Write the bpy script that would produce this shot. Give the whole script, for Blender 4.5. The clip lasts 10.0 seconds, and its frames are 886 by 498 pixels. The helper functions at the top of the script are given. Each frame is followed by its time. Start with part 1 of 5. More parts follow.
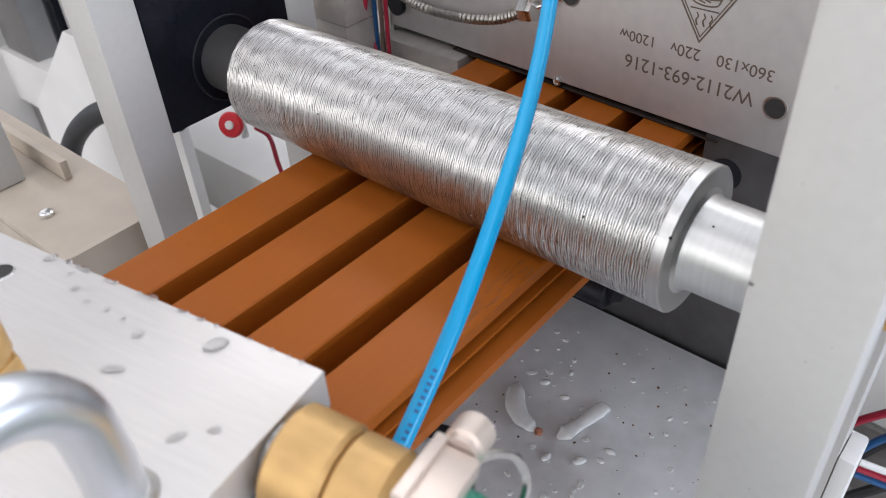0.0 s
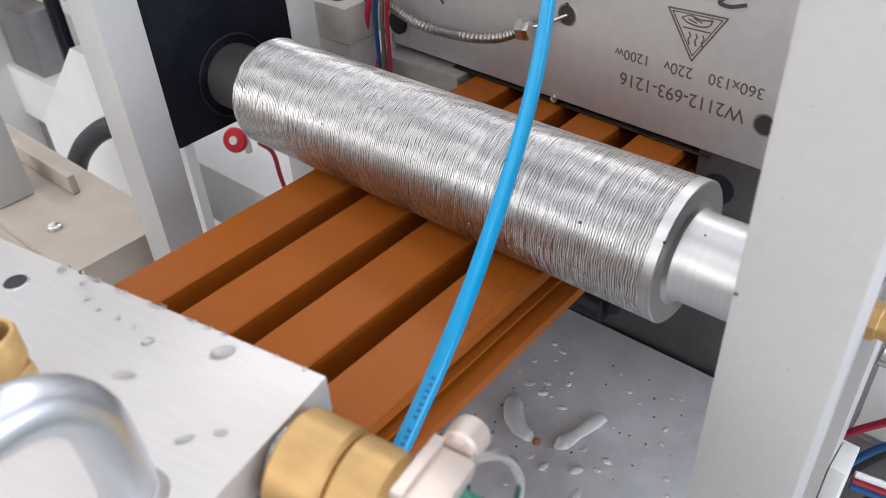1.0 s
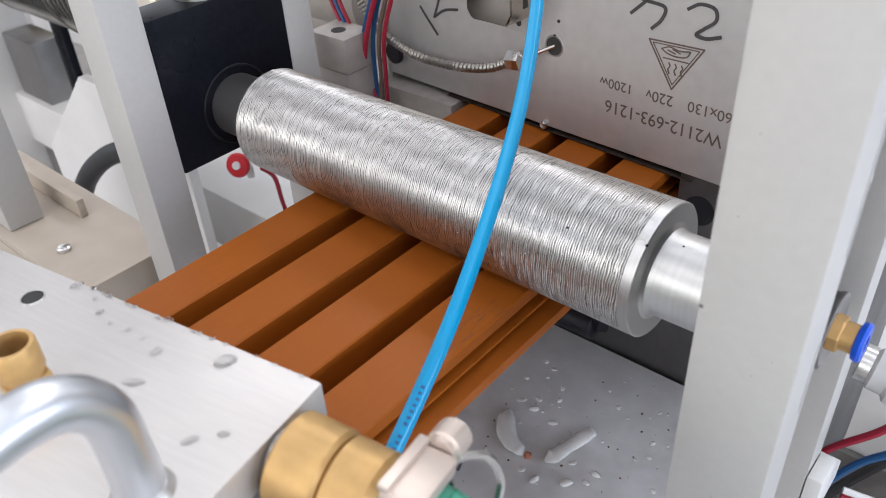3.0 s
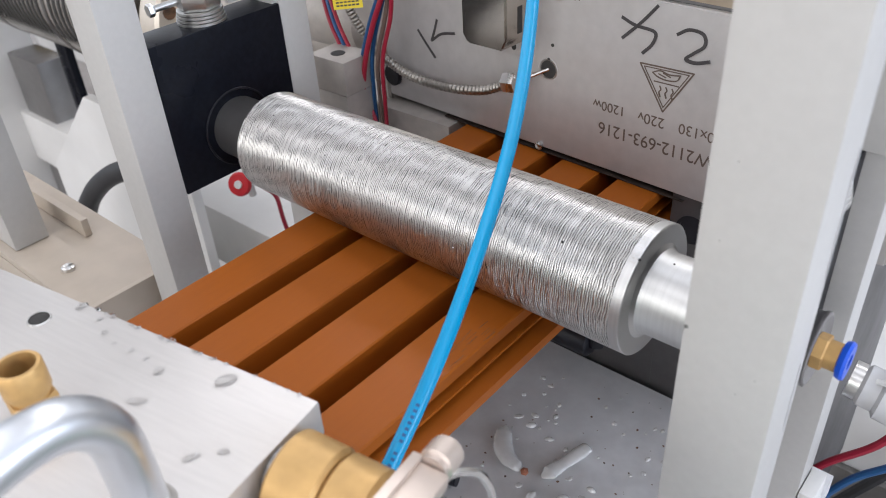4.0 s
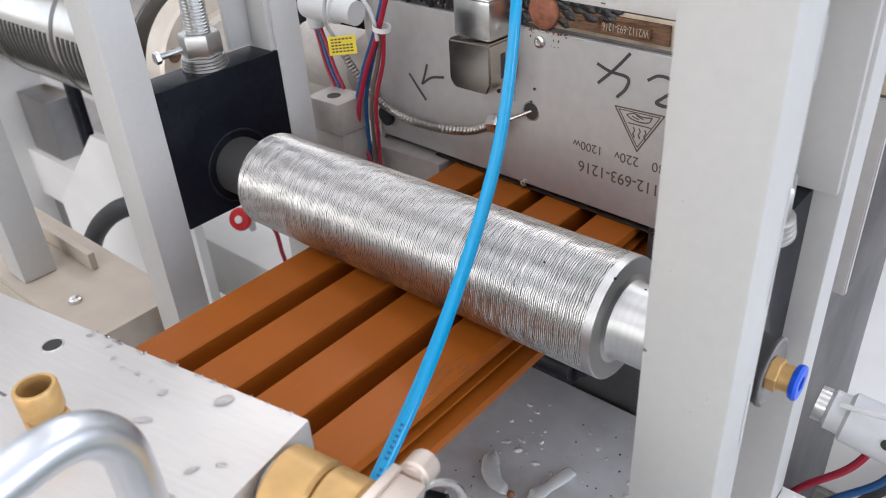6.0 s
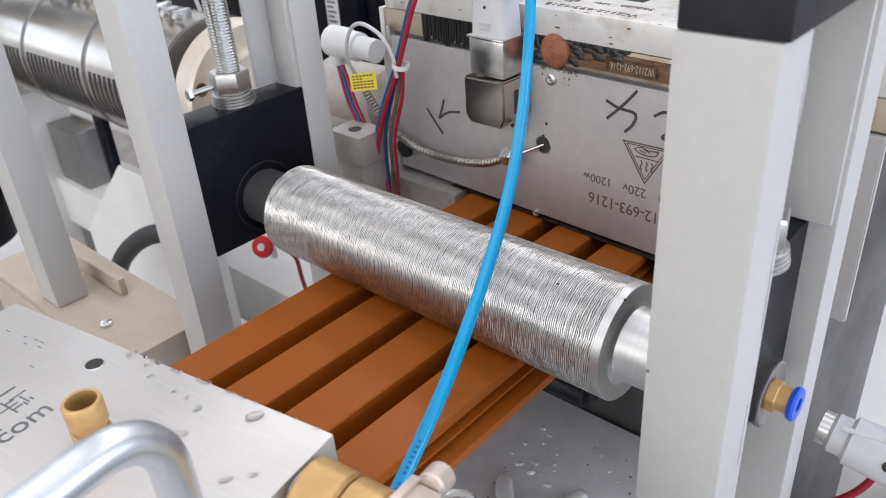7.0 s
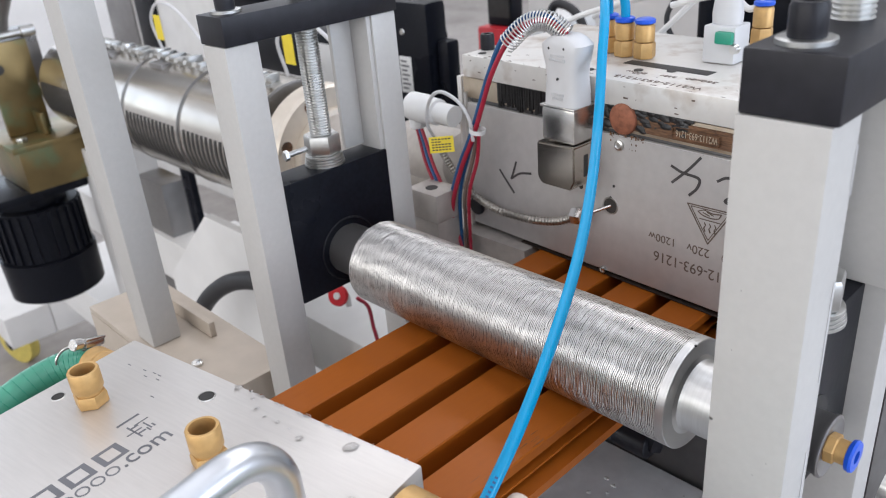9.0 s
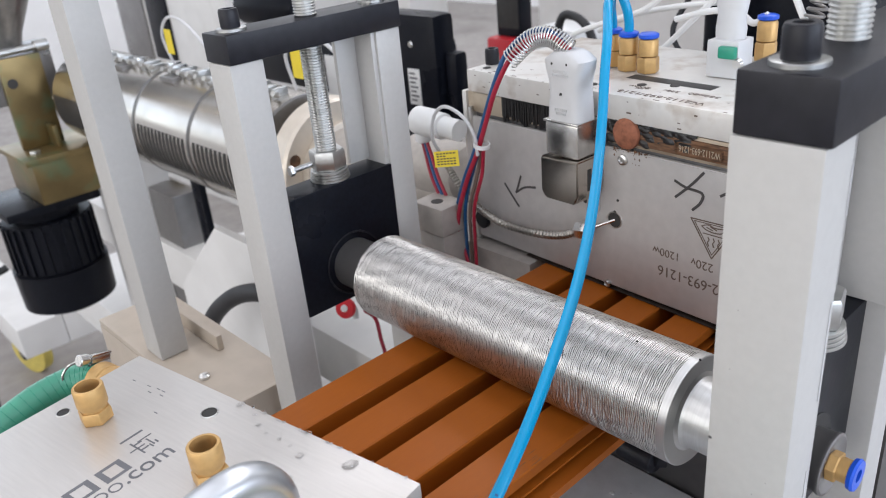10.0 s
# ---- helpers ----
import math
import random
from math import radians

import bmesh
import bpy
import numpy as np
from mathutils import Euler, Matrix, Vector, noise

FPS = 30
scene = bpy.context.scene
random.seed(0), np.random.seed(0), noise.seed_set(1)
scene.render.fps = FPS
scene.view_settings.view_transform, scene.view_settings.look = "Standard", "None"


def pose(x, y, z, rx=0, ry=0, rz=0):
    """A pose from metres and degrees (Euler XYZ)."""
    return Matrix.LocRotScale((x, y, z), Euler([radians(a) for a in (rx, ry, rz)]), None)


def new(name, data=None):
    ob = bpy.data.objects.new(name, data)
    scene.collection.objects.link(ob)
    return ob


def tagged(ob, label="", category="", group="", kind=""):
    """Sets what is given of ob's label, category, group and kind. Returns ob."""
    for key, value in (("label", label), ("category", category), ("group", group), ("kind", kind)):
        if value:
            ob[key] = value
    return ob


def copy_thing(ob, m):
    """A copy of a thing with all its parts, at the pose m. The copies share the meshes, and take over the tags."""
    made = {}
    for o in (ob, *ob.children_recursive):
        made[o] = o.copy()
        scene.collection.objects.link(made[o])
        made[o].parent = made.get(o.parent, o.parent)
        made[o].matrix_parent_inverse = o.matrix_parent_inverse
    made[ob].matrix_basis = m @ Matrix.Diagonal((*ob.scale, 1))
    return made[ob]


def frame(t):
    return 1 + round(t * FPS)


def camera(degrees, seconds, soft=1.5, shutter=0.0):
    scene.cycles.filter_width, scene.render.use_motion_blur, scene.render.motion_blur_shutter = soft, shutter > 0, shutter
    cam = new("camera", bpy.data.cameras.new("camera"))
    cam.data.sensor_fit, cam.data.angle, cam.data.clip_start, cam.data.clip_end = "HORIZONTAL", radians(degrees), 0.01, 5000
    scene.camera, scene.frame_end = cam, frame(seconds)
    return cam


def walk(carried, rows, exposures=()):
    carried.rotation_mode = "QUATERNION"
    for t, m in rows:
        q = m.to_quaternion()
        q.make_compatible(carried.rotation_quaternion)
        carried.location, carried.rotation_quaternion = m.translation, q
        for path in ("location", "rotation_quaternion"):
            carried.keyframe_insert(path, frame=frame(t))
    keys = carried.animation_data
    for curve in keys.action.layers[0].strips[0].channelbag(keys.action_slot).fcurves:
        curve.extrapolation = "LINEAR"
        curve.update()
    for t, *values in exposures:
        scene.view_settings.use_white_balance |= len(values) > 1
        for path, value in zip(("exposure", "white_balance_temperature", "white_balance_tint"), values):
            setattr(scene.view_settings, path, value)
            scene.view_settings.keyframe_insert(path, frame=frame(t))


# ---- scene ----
cam = camera(58.53, 10.0, soft=1.0)
PATH = [
    (0, pose(0.4065, -0.2526, 0.2346, 51.64, 2.72, 40.12)),
    (0.5, pose(0.4076, -0.2576, 0.2374, 52.25, 2.64, 40.13)),
    (1, pose(0.4135, -0.2586, 0.2402, 52.72, 2.72, 40.26)),
    (1.5, pose(0.4146, -0.2614, 0.2406, 53.19, 2.64, 40.13)),
    (2, pose(0.4202, -0.2620, 0.2438, 53.59, 2.74, 40.34)),
    (2.5, pose(0.4256, -0.2656, 0.2465, 54.02, 2.81, 40.34)),
    (4, pose(0.4362, -0.2710, 0.2576, 55.56, 3.08, 40.38)),
    (4.5, pose(0.4401, -0.2716, 0.2600, 56.09, 3.18, 40.36)),
    (5, pose(0.4440, -0.2744, 0.2625, 56.62, 3.24, 40.29)),
    (5.5, pose(0.4501, -0.2793, 0.2663, 57.22, 3.20, 40.19)),
    (7, pose(0.4717, -0.2981, 0.2841, 60.04, 3.63, 41.44)),
    (7.5, pose(0.4732, -0.3132, 0.2880, 61.34, 3.80, 42.45)),
    (8, pose(0.4757, -0.3212, 0.2941, 62.42, 3.98, 43.71)),
    (8.5, pose(0.4852, -0.3277, 0.3002, 63.41, 4.21, 44.92)),
    (9, pose(0.4875, -0.3303, 0.3035, 64.17, 4.43, 45.72)),
    (9.5, pose(0.4860, -0.3294, 0.3045, 64.70, 4.58, 46.07)),
    (10, pose(0.4920, -0.3256, 0.3081, 64.84, 4.89, 46.49)),
]
walk(cam, PATH, [(0.0, 0.02), (5.5, 0.0), (7.5, -0.06), (10.0, -0.10)])
cam.data.dof.use_dof = True
cam.data.dof.focus_distance = 0.46
cam.data.dof.aperture_fstop = 15.0

# ---- world and light: a bright hall, added lamps as daylight in unseen openings ----
world = bpy.data.worlds.new("sky")
scene.world = world
world.use_nodes = True
wn = world.node_tree
sky = wn.nodes.new("ShaderNodeTexSky")
sky.sky_type, sky.sun_disc = "NISHITA", False
sky.sun_elevation, sky.sun_rotation = radians(50), radians(200)
wn.links.new(sky.outputs[0], wn.nodes["Background"].inputs[0])
wn.nodes["Background"].inputs[1].default_value = 0.12

HALL_X0, HALL_X1, HALL_Y0, HALL_Y1, HALL_Z0, HALL_Z1 = -7.0, 6.0, -5.0, 6.0, -0.95, 3.6


def area_lamp(name, m, sx, sy, watts, color):
    d = bpy.data.lights.new(name, "AREA")
    d.shape, d.size, d.size_y, d.energy, d.color = "RECTANGLE", sx, sy, watts, color
    ob = new(name, d)
    ob.matrix_world = m
    return ob


# area lamps added as daylight in three unseen roof openings and the wall openings
ROOF_Y = (-2.6, 0.4, 3.4)
for ry, watts in zip(ROOF_Y, (58, 58, 150)):
    area_lamp("added_roof_lamp", pose(-1.5, ry, HALL_Z1 + 0.02, 0, 0, 0), 8.0, 1.1, watts, (0.965, 0.955, 0.99))
area_lamp("added_wall_lamp", pose(HALL_X0 + 0.02, 0.5, 1.3, 0, -90, 0), 1.8, 8.0, 75, (0.84, 0.90, 1.0))
area_lamp("added_wall_lamp", pose(HALL_X1 - 0.02, 0.5, 1.3, 0, 90, 0), 1.8, 8.0, 330, (0.75, 0.835, 1.0))
area_lamp("added_wall_lamp", pose(0.0, HALL_Y0 + 0.02, 1.3, 90, 0, 0), 8.0, 1.8, 145, (1.0, 0.945, 0.895))


# ---- materials ----
def material(name, color, rough=0.5, metal=0.0, var=0.08, scale=60.0, bump=0.05, grime=0.0, grime_color=(0.1, 0.08, 0.06),
             rough_var=0.1, stretch=(1, 1, 1), coat=0.0, transmission=0.0, grime_scale=9.0, spec=0.5):
    m = bpy.data.materials.new(name)
    m.use_nodes = True
    nt = m.node_tree
    b = nt.nodes["Principled BSDF"]
    L = nt.links.new
    tc = nt.nodes.new("ShaderNodeTexCoord")
    mp = nt.nodes.new("ShaderNodeMapping")
    mp.inputs["Scale"].default_value = stretch
    L(tc.outputs["Object"], mp.inputs[0])
    n1 = nt.nodes.new("ShaderNodeTexNoise")
    n1.inputs["Scale"].default_value, n1.inputs["Detail"].default_value = scale, 6
    L(mp.outputs[0], n1.inputs["Vector"])
    n2 = nt.nodes.new("ShaderNodeTexNoise")
    n2.inputs["Scale"].default_value, n2.inputs["Detail"].default_value = grime_scale, 5
    L(tc.outputs["Object"], n2.inputs["Vector"])
    ramp = nt.nodes.new("ShaderNodeMapRange")
    ramp.inputs["To Min"].default_value, ramp.inputs["To Max"].default_value = 1 - var, 1 + var
    ramp.inputs["From Min"].default_value, ramp.inputs["From Max"].default_value = 0.3, 0.7
    L(n1.outputs[0], ramp.inputs[0])
    mul = nt.nodes.new("ShaderNodeVectorMath")
    mul.operation = "SCALE"
    mul.inputs[0].default_value = color
    L(ramp.outputs[0], mul.inputs["Scale"])
    mix = nt.nodes.new("ShaderNodeMix")
    mix.data_type = "RGBA"
    g = nt.nodes.new("ShaderNodeMapRange")
    g.inputs["From Min"].default_value, g.inputs["From Max"].default_value = 0.52, 0.72
    g.inputs["To Min"].default_value, g.inputs["To Max"].default_value = 0.0, grime
    L(n2.outputs[0], g.inputs[0])
    L(g.outputs[0], mix.inputs["Factor"])
    L(mul.outputs[0], mix.inputs["A"])
    mix.inputs["B"].default_value = (*grime_color, 1)
    L(mix.outputs["Result"], b.inputs["Base Color"])
    rr = nt.nodes.new("ShaderNodeMapRange")
    rr.inputs["From Min"].default_value, rr.inputs["From Max"].default_value = 0.3, 0.7
    rr.inputs["To Min"].default_value, rr.inputs["To Max"].default_value = max(0.02, rough - rough_var), min(1, rough + rough_var)
    L(n2.outputs[0], rr.inputs[0])
    L(rr.outputs[0], b.inputs["Roughness"])
    b.inputs["Metallic"].default_value = metal
    b.inputs["Coat Weight"].default_value = coat
    b.inputs["Specular IOR Level"].default_value = spec
    b.inputs["Transmission Weight"].default_value = transmission
    if bump:
        bp = nt.nodes.new("ShaderNodeBump")
        bp.inputs["Strength"].default_value, bp.inputs["Distance"].default_value = bump, 0.001
        L(n1.outputs[0], bp.inputs["Height"])
        L(bp.outputs[0], b.inputs["Normal"])
    return m


M = {
    "grey_paint": material("grey_paint", (0.47, 0.457, 0.435), 0.42, 0.0, 0.025, 240, 0.05, 0.14, (0.37, 0.355, 0.335)),
    "steel_lid": material("steel_lid", (0.61, 0.58, 0.55), 0.40, 0.55, 0.035, 45, 0.03, 0.16, (0.54, 0.49, 0.43), 0.07, (1, 14, 1)),
    "steel": material("steel", (0.62, 0.61, 0.59), 0.28, 1.0, 0.08, 90, 0.05, 0.15, (0.35, 0.33, 0.31), 0.08),
    "groove_shade_steel": material("groove_shade_steel", (0.10, 0.097, 0.093), 0.45, 0.9, 0.12, 300, 0.05),
    "dull_steel": material("dull_steel", (0.29, 0.28, 0.275), 0.36, 0.85, 0.06, 60, 0.04, 0.2, (0.25, 0.24, 0.23)),
    "roller_steel": material("roller_steel", (0.60, 0.585, 0.565), 0.32, 1.0, 0.06, 500, 0.05, 0.18, (0.50, 0.475, 0.45), 0.05, (2.5, 0.4, 0.4)),
    "shaft_steel": material("shaft_steel", (0.62, 0.62, 0.61), 0.40, 1.0, 0.05, 30, 0.03, 0.15, (0.45, 0.44, 0.43), 0.06, (30, 1, 1)),
    "dark_steel": material("dark_steel", (0.30, 0.29, 0.28), 0.34, 1.0, 0.12, 70, 0.05, 0.2, (0.16, 0.15, 0.14)),
    "heater_plate": material("heater_plate", (0.52, 0.50, 0.485), 0.44, 0.4, 0.05, 110, 0.04, 0.35, (0.40, 0.365, 0.33), 0.08, (1, 1, 1)),
    "die_steel": material("die_steel", (0.13, 0.125, 0.125), 0.48, 0.8, 0.12, 60, 0.06, 0.35, (0.06, 0.055, 0.05)),
    "tan_band": material("tan_band", (0.50, 0.42, 0.32), 0.45, 0.5, 0.10, 50, 0.08, 0.6, (0.16, 0.10, 0.06), 0.1, (1, 1, 1), grime_scale=22),
    "scorched": material("scorched", (0.14, 0.07, 0.035), 0.7, 0.0, 0.5, 160, 0.4, 0.8, (0.02, 0.015, 0.012), 0.1, (1, 1, 6), grime_scale=60),
    "rust": material("rust", (0.30, 0.11, 0.06), 0.75, 0.1, 0.35, 220, 0.35, 0.4, (0.12, 0.05, 0.03)),
    "black_tar": material("black_tar", (0.018, 0.017, 0.017), 0.35, 0.0, 0.3, 300, 0.6),
    "white_lid": material("white_lid", (0.66, 0.64, 0.605), 0.4, 0.25, 0.05, 70, 0.03, 0.8, (0.34, 0.26, 0.195), grime_scale=34),
    "black_paint": material("black_paint", (0.006, 0.007, 0.011), 0.32, 0.0, 0.3, 300, 0.06, 0.2, (0.012, 0.012, 0.015), spec=0.15),
    "black_oxide": material("black_oxide", (0.012, 0.012, 0.016), 0.38, 0.0, 0.25, 140, 0.06, 0.30, (0.04, 0.04, 0.045), spec=0.28),
    "zinc": material("zinc", (0.52, 0.52, 0.505), 0.34, 1.0, 0.12, 120, 0.06, 0.25, (0.32, 0.32, 0.30)),
    "brass": material("brass", (0.57, 0.355, 0.14), 0.46, 0.5, 0.12, 120, 0.05, 0.35, (0.40, 0.235, 0.09)),
    "chrome": material("chrome", (0.66, 0.68, 0.71), 0.34, 1.0, 0.03, 30, 0.0, 0.1, (0.6, 0.6, 0.6), 0.04),
    "wpc": material("wpc", (0.335, 0.088, 0.0085), 0.46, 0.0, 0.03, 60, 0.03, 0.25, (0.315, 0.082, 0.008), 0.08, (10, 0.7, 10), spec=0.22),
    "blue_tube": material("blue_tube", (0.0, 0.29, 0.56), 0.22, 0.0, 0.03, 40, 0.0, 0.1, (0.0, 0.27, 0.53), 0.05, spec=0.4),
    "blue_plastic": material("blue_plastic", (0.01, 0.09, 0.62), 0.35, 0.0, 0.05),
    "green_hose": material("green_hose", (0.06, 0.30, 0.20), 0.35, 0.0, 0.2, 30, 0.0, 0.3, (0.10, 0.36, 0.27), coat=0.3),
    "green_plastic": material("green_plastic", (0.02, 0.25, 0.16), 0.4, 0.0, 0.1),
    "white_plastic": material("white_plastic", (0.72, 0.72, 0.71), 0.38, 0.0, 0.03, 60, 0.02),
    "plug_grey": material("plug_grey", (0.58, 0.58, 0.585), 0.40, 0.0, 0.03, 90, 0.02, 0.15, (0.45, 0.43, 0.41)),
    "white_paint": material("white_paint", (0.70, 0.69, 0.67), 0.5, 0.0, 0.04, 14, 0.03, 0.25, (0.52, 0.50, 0.47)),
    "beige_paint": material("beige_paint", (0.45, 0.385, 0.315), 0.5, 0.0, 0.06, 40, 0.05, 0.4, (0.37, 0.30, 0.23)),
    "bed_steel": material("bed_steel", (0.66, 0.66, 0.665), 0.46, 0.25, 0.08, 60, 0.06, 0.5, (0.30, 0.285, 0.265), 0.08, grime_scale=14),
    "ink": material("ink", (0.05, 0.045, 0.045), 0.6, 0.0, 0.1),
    "ink_brown": material("ink_brown", (0.12, 0.085, 0.065), 0.6, 0.0, 0.1),
    "ink_grey": material("ink_grey", (0.13, 0.13, 0.14), 0.6, 0.0, 0.1),
    "yellow": material("yellow", (0.75, 0.58, 0.03), 0.5, 0.0, 0.05),
    "red_wire": material("red_wire", (0.34, 0.012, 0.035), 0.4, 0.0, 0.05),
    "red_paint": material("red_paint", (0.55, 0.02, 0.03), 0.4, 0.0, 0.05),
    "blue_wire": material("blue_wire", (0.01, 0.08, 0.22), 0.4, 0.0, 0.05),
    "brown_wire": material("brown_wire", (0.16, 0.11, 0.09), 0.45, 0.0, 0.05),
    "black_rubber": material("black_rubber", (0.02, 0.02, 0.022), 0.55, 0.0, 0.2),
    "braid": material("braid", (0.34, 0.32, 0.29), 0.35, 1.0, 0.3, 500, 0.2),
    "gold_zinc": material("gold_zinc", (0.26, 0.19, 0.085), 0.34, 0.8, 0.3, 9, 0.02, 0.8, (0.15, 0.24, 0.14), 0.08, grime_scale=15),
    "cover_steel": material("cover_steel", (0.58, 0.54, 0.49), 0.22, 1.0, 0.06, 25, 0.03, 0.35, (0.40, 0.34, 0.28), 0.06),
    "fired_steel": material("fired_steel", (0.42, 0.385, 0.35), 0.45, 0.3, 0.08, 120, 0.05, 0.3, (0.32, 0.28, 0.25)),
    "scorched_shade_steel": material("scorched_shade_steel", (0.05, 0.036, 0.03), 0.7, 0.0, 0.3, 90, 0.1, 0.4, (0.025, 0.016, 0.012), spec=0.12),
    "flange_steel": material("flange_steel", (0.70, 0.63, 0.54), 0.42, 0.55, 0.05, 60, 0.03, 0.3, (0.56, 0.49, 0.41)),
    "slot_dark": material("slot_dark", (0.03, 0.028, 0.026), 0.7, 0.0, 0.2),
    "concrete": material("concrete", (0.34, 0.315, 0.295), 0.75, 0.0, 0.12, 18, 0.2, 0.6, (0.20, 0.185, 0.17), grime_scale=2.2),
    "plaster": material("plaster", (0.86, 0.86, 0.86), 0.8, 0.0, 0.03, 6, 0.03),
    "pu_yellow": material("pu_yellow", (0.62, 0.50, 0.12), 0.45, 0.0, 0.1),
    "bronze_steel": material("bronze_steel", (0.66, 0.56, 0.49), 0.42, 0.7, 0.06, 90, 0.04, 0.3, (0.50, 0.42, 0.36)),
    "clear_bit": material("clear_bit", (0.78, 0.77, 0.75), 0.18, 0.0, 0.05, 200, 0.1, transmission=0.35),
}
gl = bpy.data.materials.new("water")
gl.use_nodes = True
gb = gl.node_tree.nodes["Principled BSDF"]
gb.inputs["Transmission Weight"].default_value, gb.inputs["Roughness"].default_value, gb.inputs["IOR"].default_value = 1.0, 0.03, 1.33
M["water"] = gl


# ---- mesh helpers ----
def box(bm, x0, x1, y0, y1, z0, z1, bevel=0.0):
    vs = [bm.verts.new(p) for p in ((x0, y0, z0), (x1, y0, z0), (x1, y1, z0), (x0, y1, z0), (x0, y0, z1), (x1, y0, z1), (x1, y1, z1), (x0, y1, z1))]
    fs = [bm.faces.new([vs[i] for i in q]) for q in ((0, 3, 2, 1), (4, 5, 6, 7), (0, 1, 5, 4), (1, 2, 6, 5), (2, 3, 7, 6), (3, 0, 4, 7))]
    if bevel:
        es = {e for f in fs for e in f.edges}
        bmesh.ops.bevel(bm, geom=list(es), offset=bevel, segments=2, affect="EDGES", profile=0.6)
    return bm


def axes(d):
    d = Vector(d).normalized()
    a = d.orthogonal().normalized()
    return a, d.cross(a)


def loft(bm, rings, closed_ends=True):
    """Joins rings of equal count of points."""
    vr = [[bm.verts.new(p) for p in r] for r in rings]
    n = len(vr[0])
    for r0, r1 in zip(vr, vr[1:]):
        for i in range(n):
            bm.faces.new((r0[i], r0[(i + 1) % n], r1[(i + 1) % n], r1[i]))
    if closed_ends:
        bm.faces.new(list(reversed(vr[0])))
        bm.faces.new(vr[-1])
    return bm


def lathe(bm, p0, d, profile, seg=32, phase=0.0, caps=True, knurl=0.0):
    """Turns (distance along d, radius) pairs round the axis from p0."""
    p0, d = Vector(p0), Vector(d).normalized()
    a, b = axes(d)
    rings = [[p0 + d * s + (a * math.cos(phase + 2 * math.pi * i / seg) + b * math.sin(phase + 2 * math.pi * i / seg)) * r * (1 - knurl * (i % 2)) for i in range(seg)] for s, r in profile]
    return loft(bm, rings, caps)


def smooth_path(pts, per=8):
    pts = [Vector(p) for p in pts]
    ext = [pts[0] * 2 - pts[1]] + pts + [pts[-1] * 2 - pts[-2]]
    out = []
    for i in range(1, len(ext) - 2):
        p0, p1, p2, p3 = ext[i - 1:i + 3]
        for k in range(per):
            t = k / per
            out.append(0.5 * ((2 * p1) + (p2 - p0) * t + (2 * p0 - 5 * p1 + 4 * p2 - p3) * t * t + (3 * p1 - p0 - 3 * p2 + p3) * t ** 3))
    out.append(pts[-1])
    return out


def tube(bm, pts, r, seg=12, per=8, wob=0.0, smooth=True):
    path = smooth_path(pts, per) if smooth else [Vector(p) for p in pts]
    ref = None
    rings = []
    for i, p in enumerate(path):
        d = (path[min(i + 1, len(path) - 1)] - path[max(i - 1, 0)]).normalized()
        if ref is None:
            ref = d.orthogonal().normalized()
        ref = (ref - d * ref.dot(d)).normalized()
        q = d.cross(ref)
        rr = r * (1 + (wob if i % 2 else 0))
        rings.append([p + (ref * math.cos(2 * math.pi * k / seg) + q * math.sin(2 * math.pi * k / seg)) * rr for k in range(seg)])
    return loft(bm, rings)


def helix(bm, pts, big, small, turns, seg=6, per=8, steps=14):
    """A wire coil round a path."""
    path = smooth_path(pts, per)
    ref = None
    frames = []
    for i, p in enumerate(path):
        d = (path[min(i + 1, len(path) - 1)] - path[max(i - 1, 0)]).normalized()
        if ref is None:
            ref = d.orthogonal().normalized()
        ref = (ref - d * ref.dot(d)).normalized()
        frames.append((p, ref.copy(), d.cross(ref)))
    out = []
    n = turns * steps
    for k in range(n + 1):
        u = k / n * (len(frames) - 1)
        i = min(int(u), len(frames) - 2)
        f = u - i
        p = frames[i][0].lerp(frames[i + 1][0], f)
        a = frames[i][1].lerp(frames[i + 1][1], f)
        b = frames[i][2].lerp(frames[i + 1][2], f)
        w = 2 * math.pi * k / steps
        out.append(p + (a * math.cos(w) + b * math.sin(w)) * big)
    return tube(bm, out, small, seg, 1, smooth=False)


def mesh_of(name, bm, mat, flat=False, angle=35):
    bmesh.ops.recalc_face_normals(bm, faces=bm.faces)
    me = bpy.data.meshes.new(name)
    bm.to_mesh(me)
    bm.free()
    me.materials.append(M[mat] if isinstance(mat, str) else mat)
    if not flat:
        me.shade_smooth()
        me.set_sharp_from_angle(angle=radians(angle))
    return me


def part(name, bm, mat, parent=None, label="", flat=False):
    ob = new(name, mesh_of(name, bm, mat, flat))
    if parent:
        ob.parent = parent
    if label:
        ob["label"] = label
    return ob


def thing(name, label, category, group="", kind=""):
    return tagged(new(name), label, category, group, kind)


def single(name, bm, mat, label, category, group="", kind="", flat=False):
    return tagged(part(name, bm, mat, None, "", flat), label, category, group, kind)


def B(*a):
    return box(bmesh.new(), *a)


def T(pts, r, seg=12, per=8):
    return tube(bmesh.new(), pts, r, seg, per)


def hexagon(bm, p0, d, h, r):
    return lathe(bm, p0, d, [(0, r * 0.93), (h * 0.12, r), (h * 0.88, r), (h, r * 0.93)], 6)


def cap_screw(name, p, d, r, h, label, group, mat="black_oxide"):
    """Socket head cap screw with a hexagon socket."""
    sc = thing(name, label, "screw", group)
    d = Vector(d).normalized()
    head = part("screw_head", lathe(bmesh.new(), p, d, [(0, r * 0.97), (h * 0.1, r), (h * 0.85, r), (h, r * 0.9), (h, r * 0.55), (h * 0.5, r * 0.5)], 28), mat, sc)
    part("socket", lathe(bmesh.new(), Vector(p) + d * h * 0.5, d, [(0, r * 0.5), (h * 0.06, r * 0.5)], 6), "slot_dark", head)
    return sc


